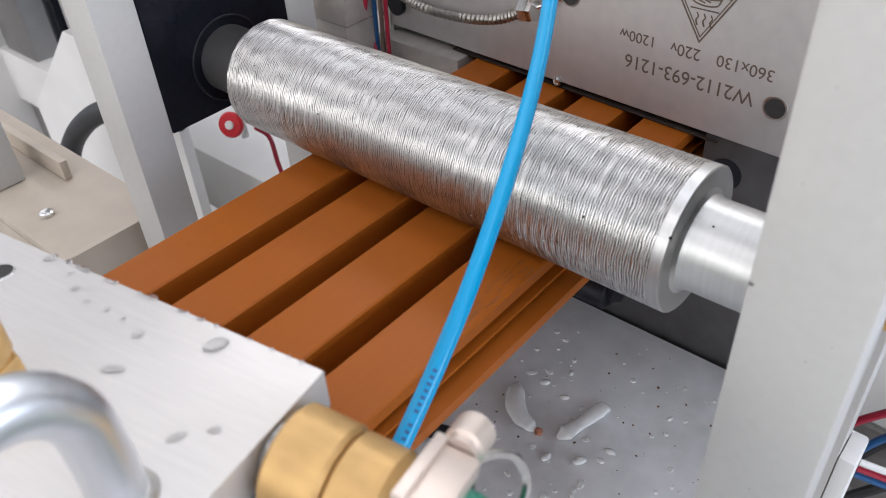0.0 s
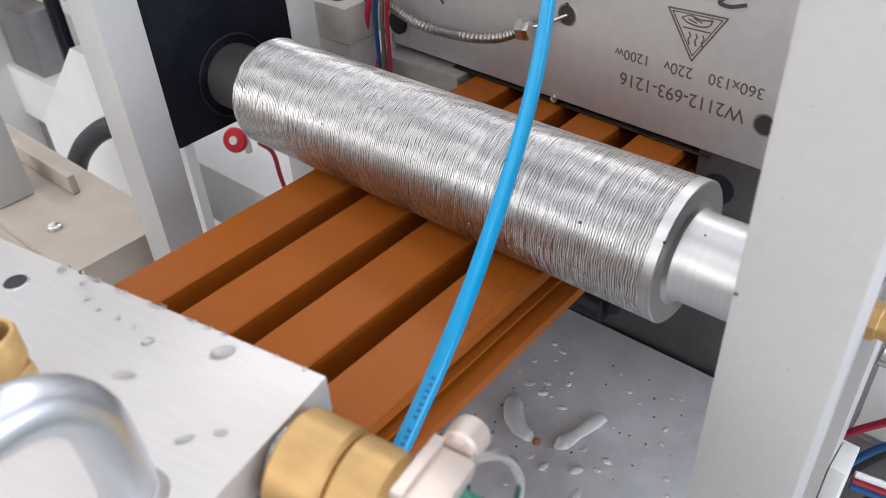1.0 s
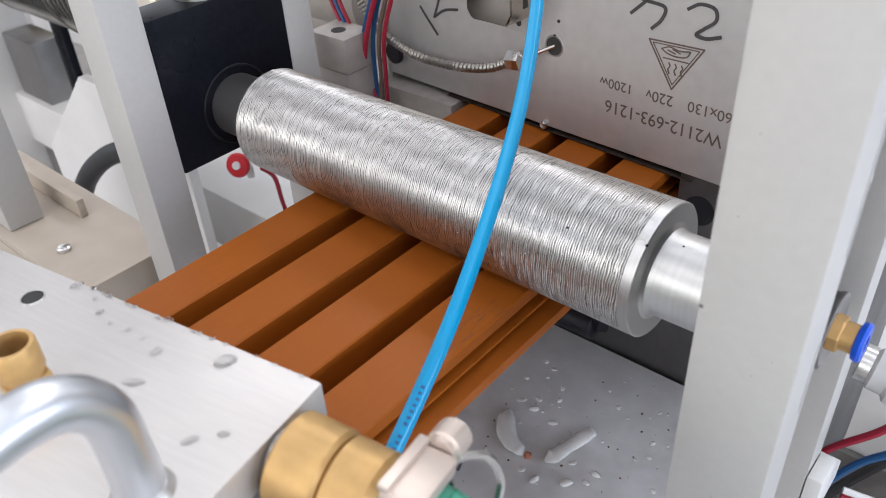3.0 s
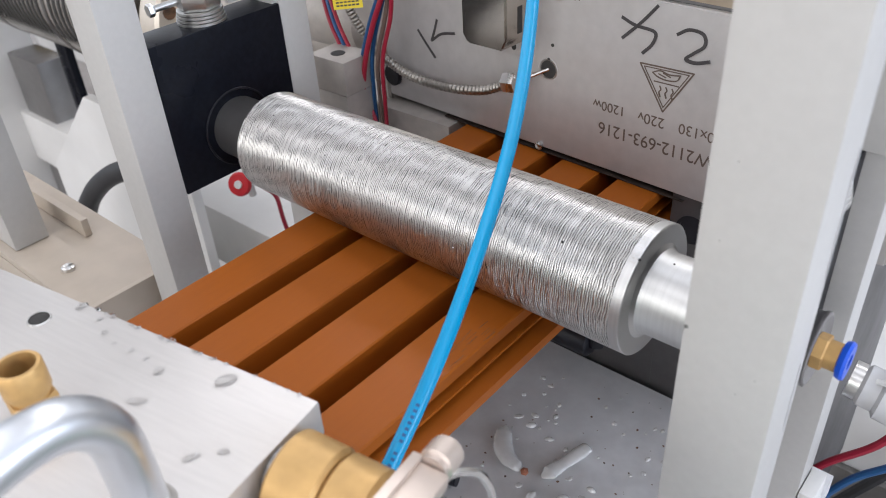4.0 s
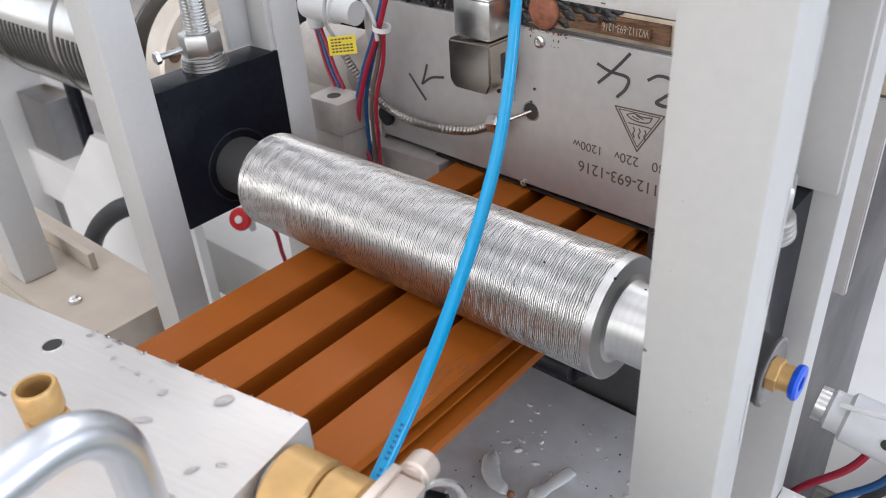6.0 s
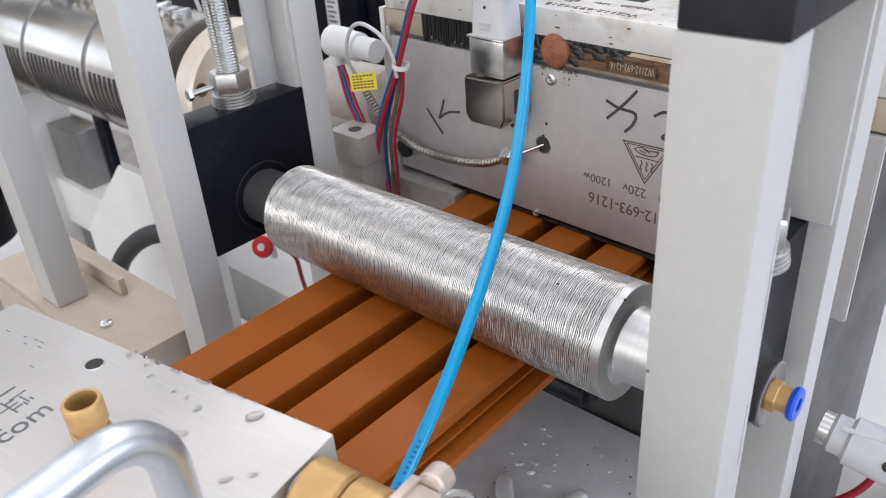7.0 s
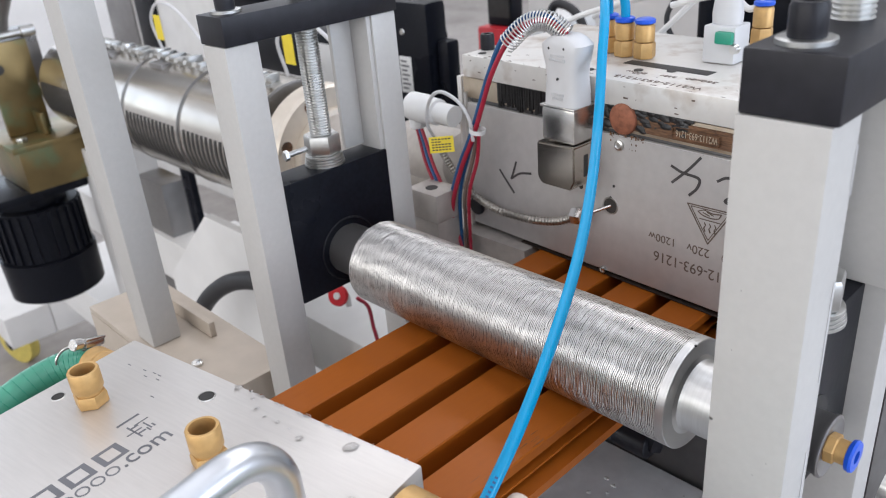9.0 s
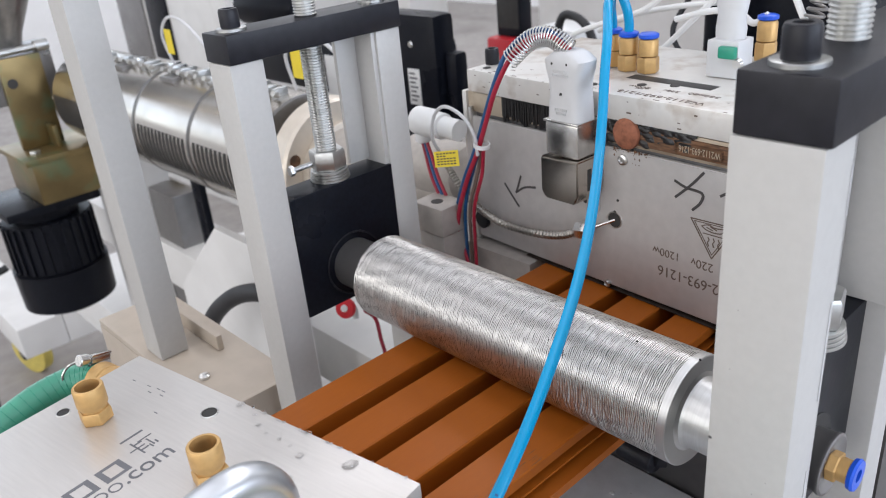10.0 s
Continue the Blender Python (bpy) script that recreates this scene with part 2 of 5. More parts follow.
# ---- the hall ----
def hall():
    w = 0.25
    single("floor", B(HALL_X0 - w, HALL_X1 + w, HALL_Y0 - w, HALL_Y1 + w, HALL_Z0 - 0.2, HALL_Z0), "concrete", "worn grey concrete factory floor", "floor", kind="structure")
    single("wall_north", B(HALL_X0, HALL_X1, HALL_Y1, HALL_Y1 + w, HALL_Z0, HALL_Z1), "plaster", "plain white plastered hall wall", "wall", kind="structure")
    # no windows are known here; the wall openings are added for the lamps
    bm = bmesh.new()
    box(bm, HALL_X0, HALL_X1, HALL_Y0 - w, HALL_Y0, HALL_Z0, 0.4)
    box(bm, HALL_X0, HALL_X1, HALL_Y0 - w, HALL_Y0, 2.2, HALL_Z1)
    box(bm, HALL_X0, -4.0, HALL_Y0 - w, HALL_Y0, 0.4, 2.2)
    box(bm, 4.0, HALL_X1, HALL_Y0 - w, HALL_Y0, 0.4, 2.2)
    single("wall_south", bm, "plaster", "plain white hall wall with an added, unseen window opening", "wall", kind="structure")
    for nm, x0 in (("wall_west", HALL_X0 - w), ("wall_east", HALL_X1)):
        bm = bmesh.new()
        box(bm, x0, x0 + w, HALL_Y0, HALL_Y1, HALL_Z0, 0.4)
        box(bm, x0, x0 + w, HALL_Y0, HALL_Y1, 2.2, HALL_Z1)
        box(bm, x0, x0 + w, HALL_Y0, -3.5, 0.4, 2.2)
        box(bm, x0, x0 + w, 4.5, HALL_Y1, 0.4, 2.2)
        single(nm, bm, "plaster", "plain white hall wall with an added, unseen window opening", "wall", kind="structure")
    # unseen ceiling, its long openings added for the roof lamps
    bm = bmesh.new()
    ys = [HALL_Y0 - w]
    for ry in ROOF_Y:
        ys += [ry - 0.55, ry + 0.55]
    ys.append(HALL_Y1 + w)
    for i in range(0, len(ys), 2):
        box(bm, HALL_X0 - w, HALL_X1 + w, ys[i], ys[i + 1], HALL_Z1, HALL_Z1 + 0.15)
    for ry in ROOF_Y:
        box(bm, HALL_X0 - w, -5.5, ry - 0.55, ry + 0.55, HALL_Z1, HALL_Z1 + 0.15)
        box(bm, 2.5, HALL_X1 + w, ry - 0.55, ry + 0.55, HALL_Z1, HALL_Z1 + 0.15)
    single("ceiling", bm, "plaster", "unseen white hall ceiling with added long roof openings", "ceiling", kind="structure")


hall()

# ---- machine numbers ----
AX_Y, AX_Z, ROLL_R = 0.0046, 0.0310, 0.0325      # roller axis and radius
ROLL_L, ROLL_E = 0.0445, 0.309                      # roller ends
TOP_Z = -0.0015                                    # top of the profile's ridges
PM = pose(0.15, 0.140, 0, 0, 0, -3.72)             # face of the heater plate
LM = pose(0.2695, -0.157, 0.063, 0, 0, 10.1)       # corner of the cooling die's lid


# ---- embossing roller ----
def roller_skin():
    """Turned steel cylinder with fine wavy wood-grain lines cut round it."""
    rows, seg = 2400, 160
    x0, x1 = ROLL_L + 0.0012, 0.3080
    xs = np.linspace(x0, x1, rows)[:, None]
    th = np.linspace(0, 2 * np.pi, seg, endpoint=False)[None, :]
    rng = np.random.RandomState(4)
    wob = np.zeros((rows, seg))
    for k in range(40):
        f, m, p = rng.uniform(20, 420), int(rng.choice((-1, 1))) * rng.randint(2, 24), rng.uniform(0, 6.28)
        wob += 0.000036 * np.sin(m * th + f * xs + p)
    for k in range(30):
        f, m, p = rng.uniform(600, 2400), int(rng.choice((-1, 1))) * rng.randint(2, 16), rng.uniform(0, 6.28)
        wob += 0.000030 * np.sin(m * th + f * xs + p)
    u = (xs + wob) / 0.00118
    line = np.floor(u).astype(int)
    fr = u - line
    depth = rng.uniform(0.5, 1.0, 4000)[line % 4000]
    ph = rng.uniform(0, 6.28, 4000)[line % 4000]
    gate = np.clip(0.9 + 0.25 * np.sin((3 + line % 9) * th + ph), 0.65, 1)
    h = -0.00048 * depth * gate * np.abs(2 * fr - 1) ** 1.7
    r = ROLL_R + h
    v = np.stack([np.broadcast_to(xs, r.shape), r * np.cos(th), r * np.sin(th)], -1).reshape(-1, 3)
    i = np.arange((rows - 1) * seg)
    a, b = i, (i // seg) * seg + (i % seg + 1) % seg
    faces = np.stack([a, b, b + seg, a + seg], -1)
    me = bpy.data.meshes.new("engraved_sleeve")
    me.from_pydata(v.tolist(), [], faces.tolist())
    me.shade_smooth()
    me.materials.append(M["roller_steel"])
    # near-black steel for deep groove faces: the groove shade put into colour
    me.materials.append(M["groove_shade_steel"])
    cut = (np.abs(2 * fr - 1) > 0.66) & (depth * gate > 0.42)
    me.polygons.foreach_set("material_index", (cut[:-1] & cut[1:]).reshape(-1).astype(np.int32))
    return me


def embossing_roller():
    ob = thing("embossing_roller", "steel embossing roller with fine wood-grain rings on the profile", "roller")
    ob.location = (0, AX_Y, AX_Z)
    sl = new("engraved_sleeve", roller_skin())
    sl.parent = ob
    part("end_collar", lathe(bmesh.new(), (0.3080, 0, 0), (1, 0, 0), [(0, ROLL_R - 0.001), (0.0002, ROLL_R), (0.0051, ROLL_R), (0.0056, ROLL_R - 0.0006), (0.0056, 0.0225)], 96), "shaft_steel", ob, "smooth turned steel end collar")
    part("end_collar", lathe(bmesh.new(), (ROLL_L, 0, 0), (1, 0, 0), [(0, 0.021), (0, ROLL_R - 0.0008), (0.0012, ROLL_R - 0.0001), (0.0013, ROLL_R - 0.001)], 96), "shaft_steel", ob)
    part("shaft", lathe(bmesh.new(), (0.3095, 0, 0), (1, 0, 0), [(0, 0.0235), (0.004, 0.0235), (0.0055, 0.0212), (0.008, 0.0202), (0.0500, 0.0200), (0.0645, 0.0200)], 64), "shaft_steel", ob, "bright turned shaft end")
    part("shaft", lathe(bmesh.new(), (-0.02, 0, 0), (1, 0, 0), [(0, 0.0205), (0.064, 0.0205), (0.0655, 0.0215)], 64), "dull_steel", ob, "dull grey shaft end")
    # stamped serial number on the collar, too fine to read: plain bars
    for k in range(11):
        a = radians(180 - (30 + 3.6 * k))
        if k == 8:
            continue
        bm = B(0.3088, 0.3122, -0.0003, 0.0003, ROLL_R - 0.0003, ROLL_R + 0.00003)
        bm.transform(Matrix.Rotation(a - math.pi / 2, 4, "X"))
        part("stamped_mark", bm, "steel", ob)
    for x, deg, r in ((0.2768, 24.9, 0.0007), (0.3132, 33.7, 0.0008), (0.3225, 60, 0.0006), (0.26, -8, 0.0004), (0.22, -16, 0.0004), (0.24, 12, 0.0003), (0.12, 20, 0.0005), (0.066, 40, 0.0005)):
        a = radians(180 - deg)
        rr = 0.0201 if x > 0.32 else ROLL_R
        bm = bmesh.new()
        bmesh.ops.create_icosphere(bm, subdivisions=1, radius=r, matrix=Matrix.Translation((x, rr * math.cos(a), rr * math.sin(a))))
        part("grit_speck", bm, "black_tar" if r > 0.00045 else "clear_bit", ob)
    return ob


# ---- extruded profile: four ridges over a thin base, 163 mm wide ----
def profile_outline():
    zt, zg, zb = TOP_Z, TOP_Z - 0.0310, TOP_Z - 0.0360
    o = []
    rid = [(0.0872, 0.1172), (0.1322, 0.1622), (0.1762, 0.2062), (0.2202, 0.2502)]
    c = 0.0008
    o += [(0.0800, zb), (0.0800, zg - 0.002), (0.0850, zg), (rid[0][0], zg)]
    for i, (a, b) in enumerate(rid):
        o += [(a, zt - c), (a + c, zt), (b - c, zt), (b, zt - c)]
        if i < 3:
            o += [(b, zg), (rid[i + 1][0], zg)]
    # stepped tongue along the last edge
    o += [(0.2502, zt - 0.0072), (0.2440, zt - 0.0076), (0.2440, zt - 0.0120), (0.2522, zt - 0.0124), (0.2522, zt - 0.0140), (0.2450, zt - 0.0144), (0.2450, zt - 0.0185), (0.2590, zt - 0.0195), (0.2590, zt - 0.0255), (0.2515, zt - 0.0255), (0.2515, zb)]
    return o


def profile():
    o = profile_outline()
    ys = [-0.36, -0.2, -0.1, 0.0, 0.1, 0.21]
    bm = bmesh.new()
    vr = [[bm.verts.new((x, y, z)) for x, z in o] for y in ys]
    n = len(o)
    for r0, r1 in zip(vr, vr[1:]):
        for i in range(n):
            bm.faces.new((r0[i], r0[(i + 1) % n], r1[(i + 1) % n], r1[i]))
    for r in (vr[0], vr[-1]):
        bm.faces.new(r)
    ob = thing("extruded_profile", "warm orange-brown ribbed plastic-wood profile running out of the die", "profile")
    part("profile_body", bm, "wpc", ob, flat=True)
    rng = random.Random(3)
    for k in range(26):
        x, y = rng.uniform(0.2385, 0.2495), rng.uniform(-0.075, -0.02)
        part("grain_scratch", B(x, x + 0.0002, y, y + rng.uniform(0.003, 0.009), TOP_Z - 0.0001, TOP_Z + 0.00006), "scorched", ob)
    return ob


# ---- roller frame: posts, bearing blocks, cross bars, adjusting screws ----
def frame_post(x0, x1, y0, y1, z0, z1, name="frame_post"):
    return single(name, B(x0, x1, y0, y1, z0, z1, 0.0012), "grey_paint", "light grey painted square steel post of the roller frame", "post", "roller frame posts")


def threaded_rod(x, y, z0, z1, r):
    rod = thing("adjusting_screw", "zinc-plated threaded adjusting rod standing in the bearing block", "threaded rod", "adjusting screws")
    prof, s, pitch = [], 0.0, 0.0021
    while s < z1 - z0:
        prof += [(s, r * 0.90), (s + pitch * 0.42, r), (s + pitch * 0.58, r)]
        s += pitch
    part("thread", lathe(bmesh.new(), (x, y, z0), (0, 0, 1), prof, 28), "zinc", rod)
    return rod


def frame_side(x0, x1, yf, zb, bx0, bx1, xm, inner, xr, bar):
    """One side of the roller frame: two posts, guide angle, cross bar, bearing block and adjusting screw."""
    yb = 0.078
    for a, b, c in ((yf, yf + 0.0262, x1), (yb - 0.0235, yb, xr)):
        frame_post(x0, c, a, b, -0.2, zb)
    ga = thing("guide_angle", "light grey painted guide angle along the frame post", "angle bar", "guide angles")
    part("angle_web", B(x0 + 0.003, xr - 0.002, 0.0505, 0.0545, 0.03 if inner > 0 else 0.1012, zb - 0.0005, 0.0006), "grey_paint", ga)
    part("angle_flange", B(x0 + 0.003, x0 + 0.007, 0.031, 0.0504, 0.103, zb - 0.0005, 0.0006), "grey_paint", ga)
    single("cross_bar", B(x0 + (0.0008 if inner < 0 else -0.002), x1 + 0.0018, yf + 0.0003, yb + 0.001, zb + 0.0002, zb + bar, 0.0012), "black_oxide", "blackened steel cross bar bolted over the frame posts", "bar", "cross bars")
    xb = (x0 + x1) / 2 - 0.001
    for y in (yf + 0.015, yb - 0.012):
        single("washer", lathe(bmesh.new(), (xb, y, zb + bar + 0.0001), (0, 0, 1), [(0, 0.0105), (0.0018, 0.0105), (0.002, 0.0102)], 32), "zinc", "zinc-plated steel washer on the cross bar", "washer", "washers")
        cap_screw("cap_screw", (xb, y, zb + bar + 0.0021), (0, 0, 1), 0.0068, 0.0125, "black socket head screw on the cross bar", "cross bar screws")
    blk = thing("bearing_block", "black painted steel bearing block guided between the posts", "bearing block", "bearing blocks")
    part("block_body", B(bx0, bx1, yf + 0.0264, yb - 0.0237, 0.0005, 0.1008, 0.001), "black_paint", blk)
    xi = bx1 + 0.0001 if inner > 0 else bx0 - 0.0001
    part("bearing_ring", lathe(bmesh.new(), (xi, AX_Y, AX_Z), (inner, 0, 0), [(0, 0.0268), (0.0009, 0.0268), (0.0012, 0.0264), (0.0010, 0.0258), (0.0002, 0.0254)], 64, caps=False), "black_oxide", blk, "thin steel bearing ring round the shaft")
    # flat black disc stands in for the dark gap between ring and shaft
    part("bore_gap_disc", lathe(bmesh.new(), (xi, AX_Y, AX_Z), (inner, 0, 0), [(0, 0.0254), (0.0003, 0.0254)], 48), "black_paint", blk, "black disc standing in for the dark bore gap round the shaft")
    threaded_rod(xm, 0.0045, 0.1130, 0.31, 0.0084)
    for k in range(4):
        single("washer", lathe(bmesh.new(), (xm, 0.0045, 0.1010 + 0.0021 * k), (0, 0, 1), [(0, 0.0158 - 0.0004 * k), (0.0016, 0.0158 - 0.0004 * k), (0.0018, 0.0153 - 0.0004 * k)], 36), "zinc", "stacked zinc-plated washer under the hexagon nut", "washer", "washers")
    nut = thing("hexagon_nut", "large zinc-plated hexagon nut on the adjusting screw", "nut", "hexagon nuts")
    part("nut_body", hexagon(bmesh.new(), (xm, 0.0045, 0.1095), (0, 0, 1), 0.0155, 0.0142), "zinc", nut)
    return blk


def bearing_fitting():
    ob = thing("air_fitting", "brass push-in fitting with a blue collar on the shaft end cap", "pipe fitting")
    x = 0.3752
    part("end_cap", lathe(bmesh.new(), (x, AX_Y, AX_Z + 0.003), (1, 0, 0), [(0, 0.0158), (0.0085, 0.0158), (0.0095, 0.0165), (0.0112, 0.0165), (0.0117, 0.0152), (0.0102, 0.0120), (0.0100, 0.006)], 48), "dull_steel", ob, "turned steel end cap")
    part("brass_body", hexagon(bmesh.new(), (x + 0.010, AX_Y, AX_Z + 0.003), (1, 0, 0), 0.005, 0.0078), "brass", ob)
    part("brass_stem", lathe(bmesh.new(), (x + 0.015, AX_Y, AX_Z + 0.003), (1, 0, 0), [(0, 0.0062), (0.006, 0.0062), (0.0065, 0.005)], 28), "brass", ob)
    part("collar", lathe(bmesh.new(), (x + 0.0195, AX_Y, AX_Z + 0.003), (1, 0, 0), [(0, 0.0052), (0.001, 0.0078), (0.003, 0.0084), (0.0042, 0.0078), (0.0042, 0.0035), (0.002, 0.0035)], 32), "blue_plastic", ob, "bright blue plastic release collar")


xl = -0.0118
frame_side(-0.0255, 0.004, -0.0715, 0.2065, -0.0245, 0.0045, xl, 1, 0.004, 0.0200)
rb = frame_side(0.3545, 0.3902, -0.0600, 0.2135, 0.3556, 0.3750, 0.368, -1, 0.3872, 0.0245)
part("bore_opening", lathe(bmesh.new(), (0.3751, AX_Y, AX_Z + 0.002), (1, 0, 0), [(0, 0.0235), (0.0004, 0.0235)], 40), "slot_dark", rb)
bearing_fitting()
single("weld_bracket", B(0.3874, 0.3960, 0.054, 0.0765, -0.1598, -0.1036, 0.002), "white_paint", "white painted weld bracket at the foot of the frame post", "bracket")
# grey strips drawn for the shadow lines of slot edges on the post
for z0, z1, y in ((0.181, 0.201, -0.0355), (0.097, 0.145, -0.0375), (0.027, 0.061, -0.039)):
    single("slot_shadow_line", B(0.3903, 0.3906, y, y + 0.0007, z0, z1, 0.0001), "plug_grey", "thin grey strip drawn as a slot's shadow line on the frame post", "strip", "side strips")
rng = random.Random(21)
for k in range(5):
    x, z = rng.uniform(0.357, 0.388), rng.uniform(-0.08, 0.20)
    single("paint_chip", lathe(bmesh.new(), (x, -0.0600, z), (0, -1, 0), [(0, 0.0003), (0.00006, 0.0002)], 8), "dark_steel", "tiny dark chip in the grey post paint", "paint chip", "paint chips")
single("paint_chip", lathe(bmesh.new(), (0.3557, -0.0600, 0.0745), (0, -1, 0), [(0, 0.0009), (0.00006, 0.0008)], 10), "dark_steel", "dark chip at the edge of the grey post", "paint chip", "paint chips")
# side bolt by the left hexagon nut
sb = thing("clamp_bolt", "small zinc-plated hexagon bolt beside the large nut", "bolt")
part("bolt_shank", lathe(bmesh.new(), (xl - 0.004, -0.025, 0.1150), (0.1, 1, 0.05), [(0, 0.0022), (0.016, 0.0022)], 14), "zinc", sb)
part("bolt_head", hexagon(bmesh.new(), (xl - 0.0044, -0.0285, 0.1148), (0.1, 1, 0.05), 0.0036, 0.0042), "zinc", sb)

# ---- machine bed ----
single("machine_bed", B(0.02, 0.393, -0.42, 0.1312, -0.176, -0.16, 0.001), "bed_steel", "flat grey steel machine bed littered with plastic crumbs", "machine bed")
single("bed_beam", B(0.30, 0.39, -0.42, 0.125, -0.30, -0.1765, 0.002), "grey_paint", "grey painted steel beam under the machine bed", "beam", "bed beams")
single("bed_beam", B(-0.03, 0.02, -0.42, 0.125, -0.30, -0.2005, 0.002), "grey_paint", "grey painted steel beam under the machine bed", "beam", "bed beams")
for x in (-0.02, 0.335):
    for y in (-0.38, 0.07):
        single("stand_leg", B(x, x + 0.05, y, y + 0.05, HALL_Z0, -0.3005, 0.002), "grey_paint", "grey painted steel leg under the machine bed", "leg", "stand legs")


def blob_chain(name, pts, rads, mat, label, group):
    bm = bmesh.new()
    rings = []
    rng = random.Random(len(pts))
    for i, (p, r) in enumerate(zip(pts, rads)):
        p = Vector(p)
        d = (Vector(pts[min(i + 1, len(pts) - 1)]) - Vector(pts[max(i - 1, 0)])).normalized()
        s = d.cross(Vector((0, 0, 1))).normalized()
        rings.append([p + s * math.cos(a) * r * rng.uniform(0.93, 1.07) + Vector((0, 0, max(0.0004, r * 0.45 * (1 + math.sin(a)))) ) for a in [2 * math.pi * k / 16 for k in range(16)]])
    loft(bm, rings)
    return single(name, bm, mat, label, "plastic scrap", group)


def scrap_spine(pts, rads, per=5):
    """Fills a spine and its radii in between."""
    fine = smooth_path(pts, per)
    n = len(fine) - 1
    wide = [float(np.interp(k / n * (len(rads) - 1), range(len(rads)), rads)) for k in range(n + 1)]
    return fine, wide


blob_chain("plastic_scrap", *scrap_spine([(0.203, 0.037, -0.16), (0.206, 0.030, -0.16), (0.212, 0.021, -0.16), (0.221, 0.014, -0.16), (0.230, 0.0125, -0.16), (0.234, 0.0125, -0.16)], [0.002, 0.0058, 0.0066, 0.0058, 0.0045, 0.001]), "clear_bit", "translucent lump of cold plastic lying on the machine bed", "plastic scraps")
blob_chain("plastic_scrap", *scrap_spine([(0.247, 0.016, -0.16), (0.250, 0.021, -0.16), (0.253, 0.033, -0.16), (0.256, 0.045, -0.16), (0.258, 0.054, -0.16), (0.259, 0.057, -0.16)], [0.0015, 0.0058, 0.0042, 0.0052, 0.0045, 0.001]), "clear_bit", "translucent lump of cold plastic lying on the machine bed", "plastic scraps")
bm = bmesh.new()
bmesh.ops.create_icosphere(bm, subdivisions=1, radius=0.003, matrix=Matrix.Translation((0.236, 0.0125, -0.159)))
single("brown_crumb", bm, "rust", "small brown plastic crumb on the machine bed", "crumb")
rng = random.Random(11)
bm = bmesh.new()
bm2 = bmesh.new()
for k in range(210):
    x, y = rng.uniform(0.19, 0.35), rng.uniform(-0.09, 0.118)
    r = rng.choice((0.0006, 0.0009, 0.0012, 0.0016, 0.0022))
    mt = Matrix.Translation((x, y, -0.1598)) @ Matrix.Rotation(rng.uniform(0, 3.1), 4, "Z") @ Matrix.Diagonal((rng.uniform(0.7, 1.9), 1, 0.5, 1))
    bmesh.ops.create_icosphere(bm if k % 5 < 3 else bm2, subdivisions=1, radius=r if k % 5 < 3 else r * 0.42, matrix=mt)
single("crumbs", bm, "clear_bit", "scattered pale plastic crumbs on the machine bed", "crumbs", kind="stuff")
single("dust_grains", bm2, "scorched", "dark brown dust grains on the machine bed", "grains", kind="stuff")
for x, y, r in ((0.267, 0.010, 0.0040), (0.278, 0.027, 0.0030), (0.250, 0.0, 0.0034), (0.233, 0.046, 0.0028), (0.216, 0.049, 0.0034), (0.225, 0.066, 0.0022), (0.294, 0.071, 0.0020)):
    bm = bmesh.new()
    bmesh.ops.create_icosphere(bm, subdivisions=2, radius=1)
    for v in bm.verts:
        v.co = Vector((v.co.x * r * rng.uniform(1.0, 1.35), v.co.y * r * rng.uniform(0.6, 0.8), max(v.co.z, -0.1) * r * 0.55))
    ob = single("plastic_crumb", bm, "clear_bit", "pale lump of cold plastic lying on the machine bed", "crumb", "plastic crumbs")
    ob.matrix_world = pose(x, y, -0.1598, 0, 0, rng.uniform(0, 180))
GRUB = (0.181, -0.031, -0.1545)
# black bolt lying under the hose coupling
gb_ = thing("grub_screw", "black threaded bolt lying on the machine bed", "bolt")
s, prof = 0.0, []
while s < 0.028:
    prof += [(s, 0.0046), (s + 0.0006, 0.0053)]
    s += 0.0012
part("thread", lathe(bmesh.new(), GRUB, (0.95, 0.32, 0.0), prof, 20), "black_oxide", gb_)


# ---- die with heater plates ----
def text_mesh(body, width, depth=0.0002):
    c = bpy.data.curves.new("lettering", "FONT")
    c.body, c.size, c.extrude = body, 1.0, 0.01
    ob = new("lettering", c)
    bpy.context.view_layer.update()
    me = bpy.data.meshes.new_from_object(ob.evaluated_get(bpy.context.evaluated_depsgraph_get()))
    bpy.data.objects.remove(ob)
    xs = [v.co.x for v in me.vertices]
    x0, w = min(xs), max(xs) - min(xs)
    k = width / w
    for v in me.vertices:
        v.co = ((v.co.x - x0) * k, v.co.y * k, v.co.z * depth / 0.02)
    return me


def lettering(body, x_right, z_base, width, parent, mat="ink_brown", stretch=1.0, y=-0.0001):
    """Text upside down on a face that looks along -y; it begins at its right end."""
    me = text_mesh(body, width)
    me.materials.append(M[mat])
    ob = new("lettering", me)
    ob.parent = parent
    ob.matrix_basis = Matrix.Translation((x_right, y, z_base)) @ pose(0, 0, 0, 0, 180, 0) @ pose(0, 0, 0, 90, 0, 0) @ Matrix.Diagonal((1, stretch, 1, 1))
    return ob


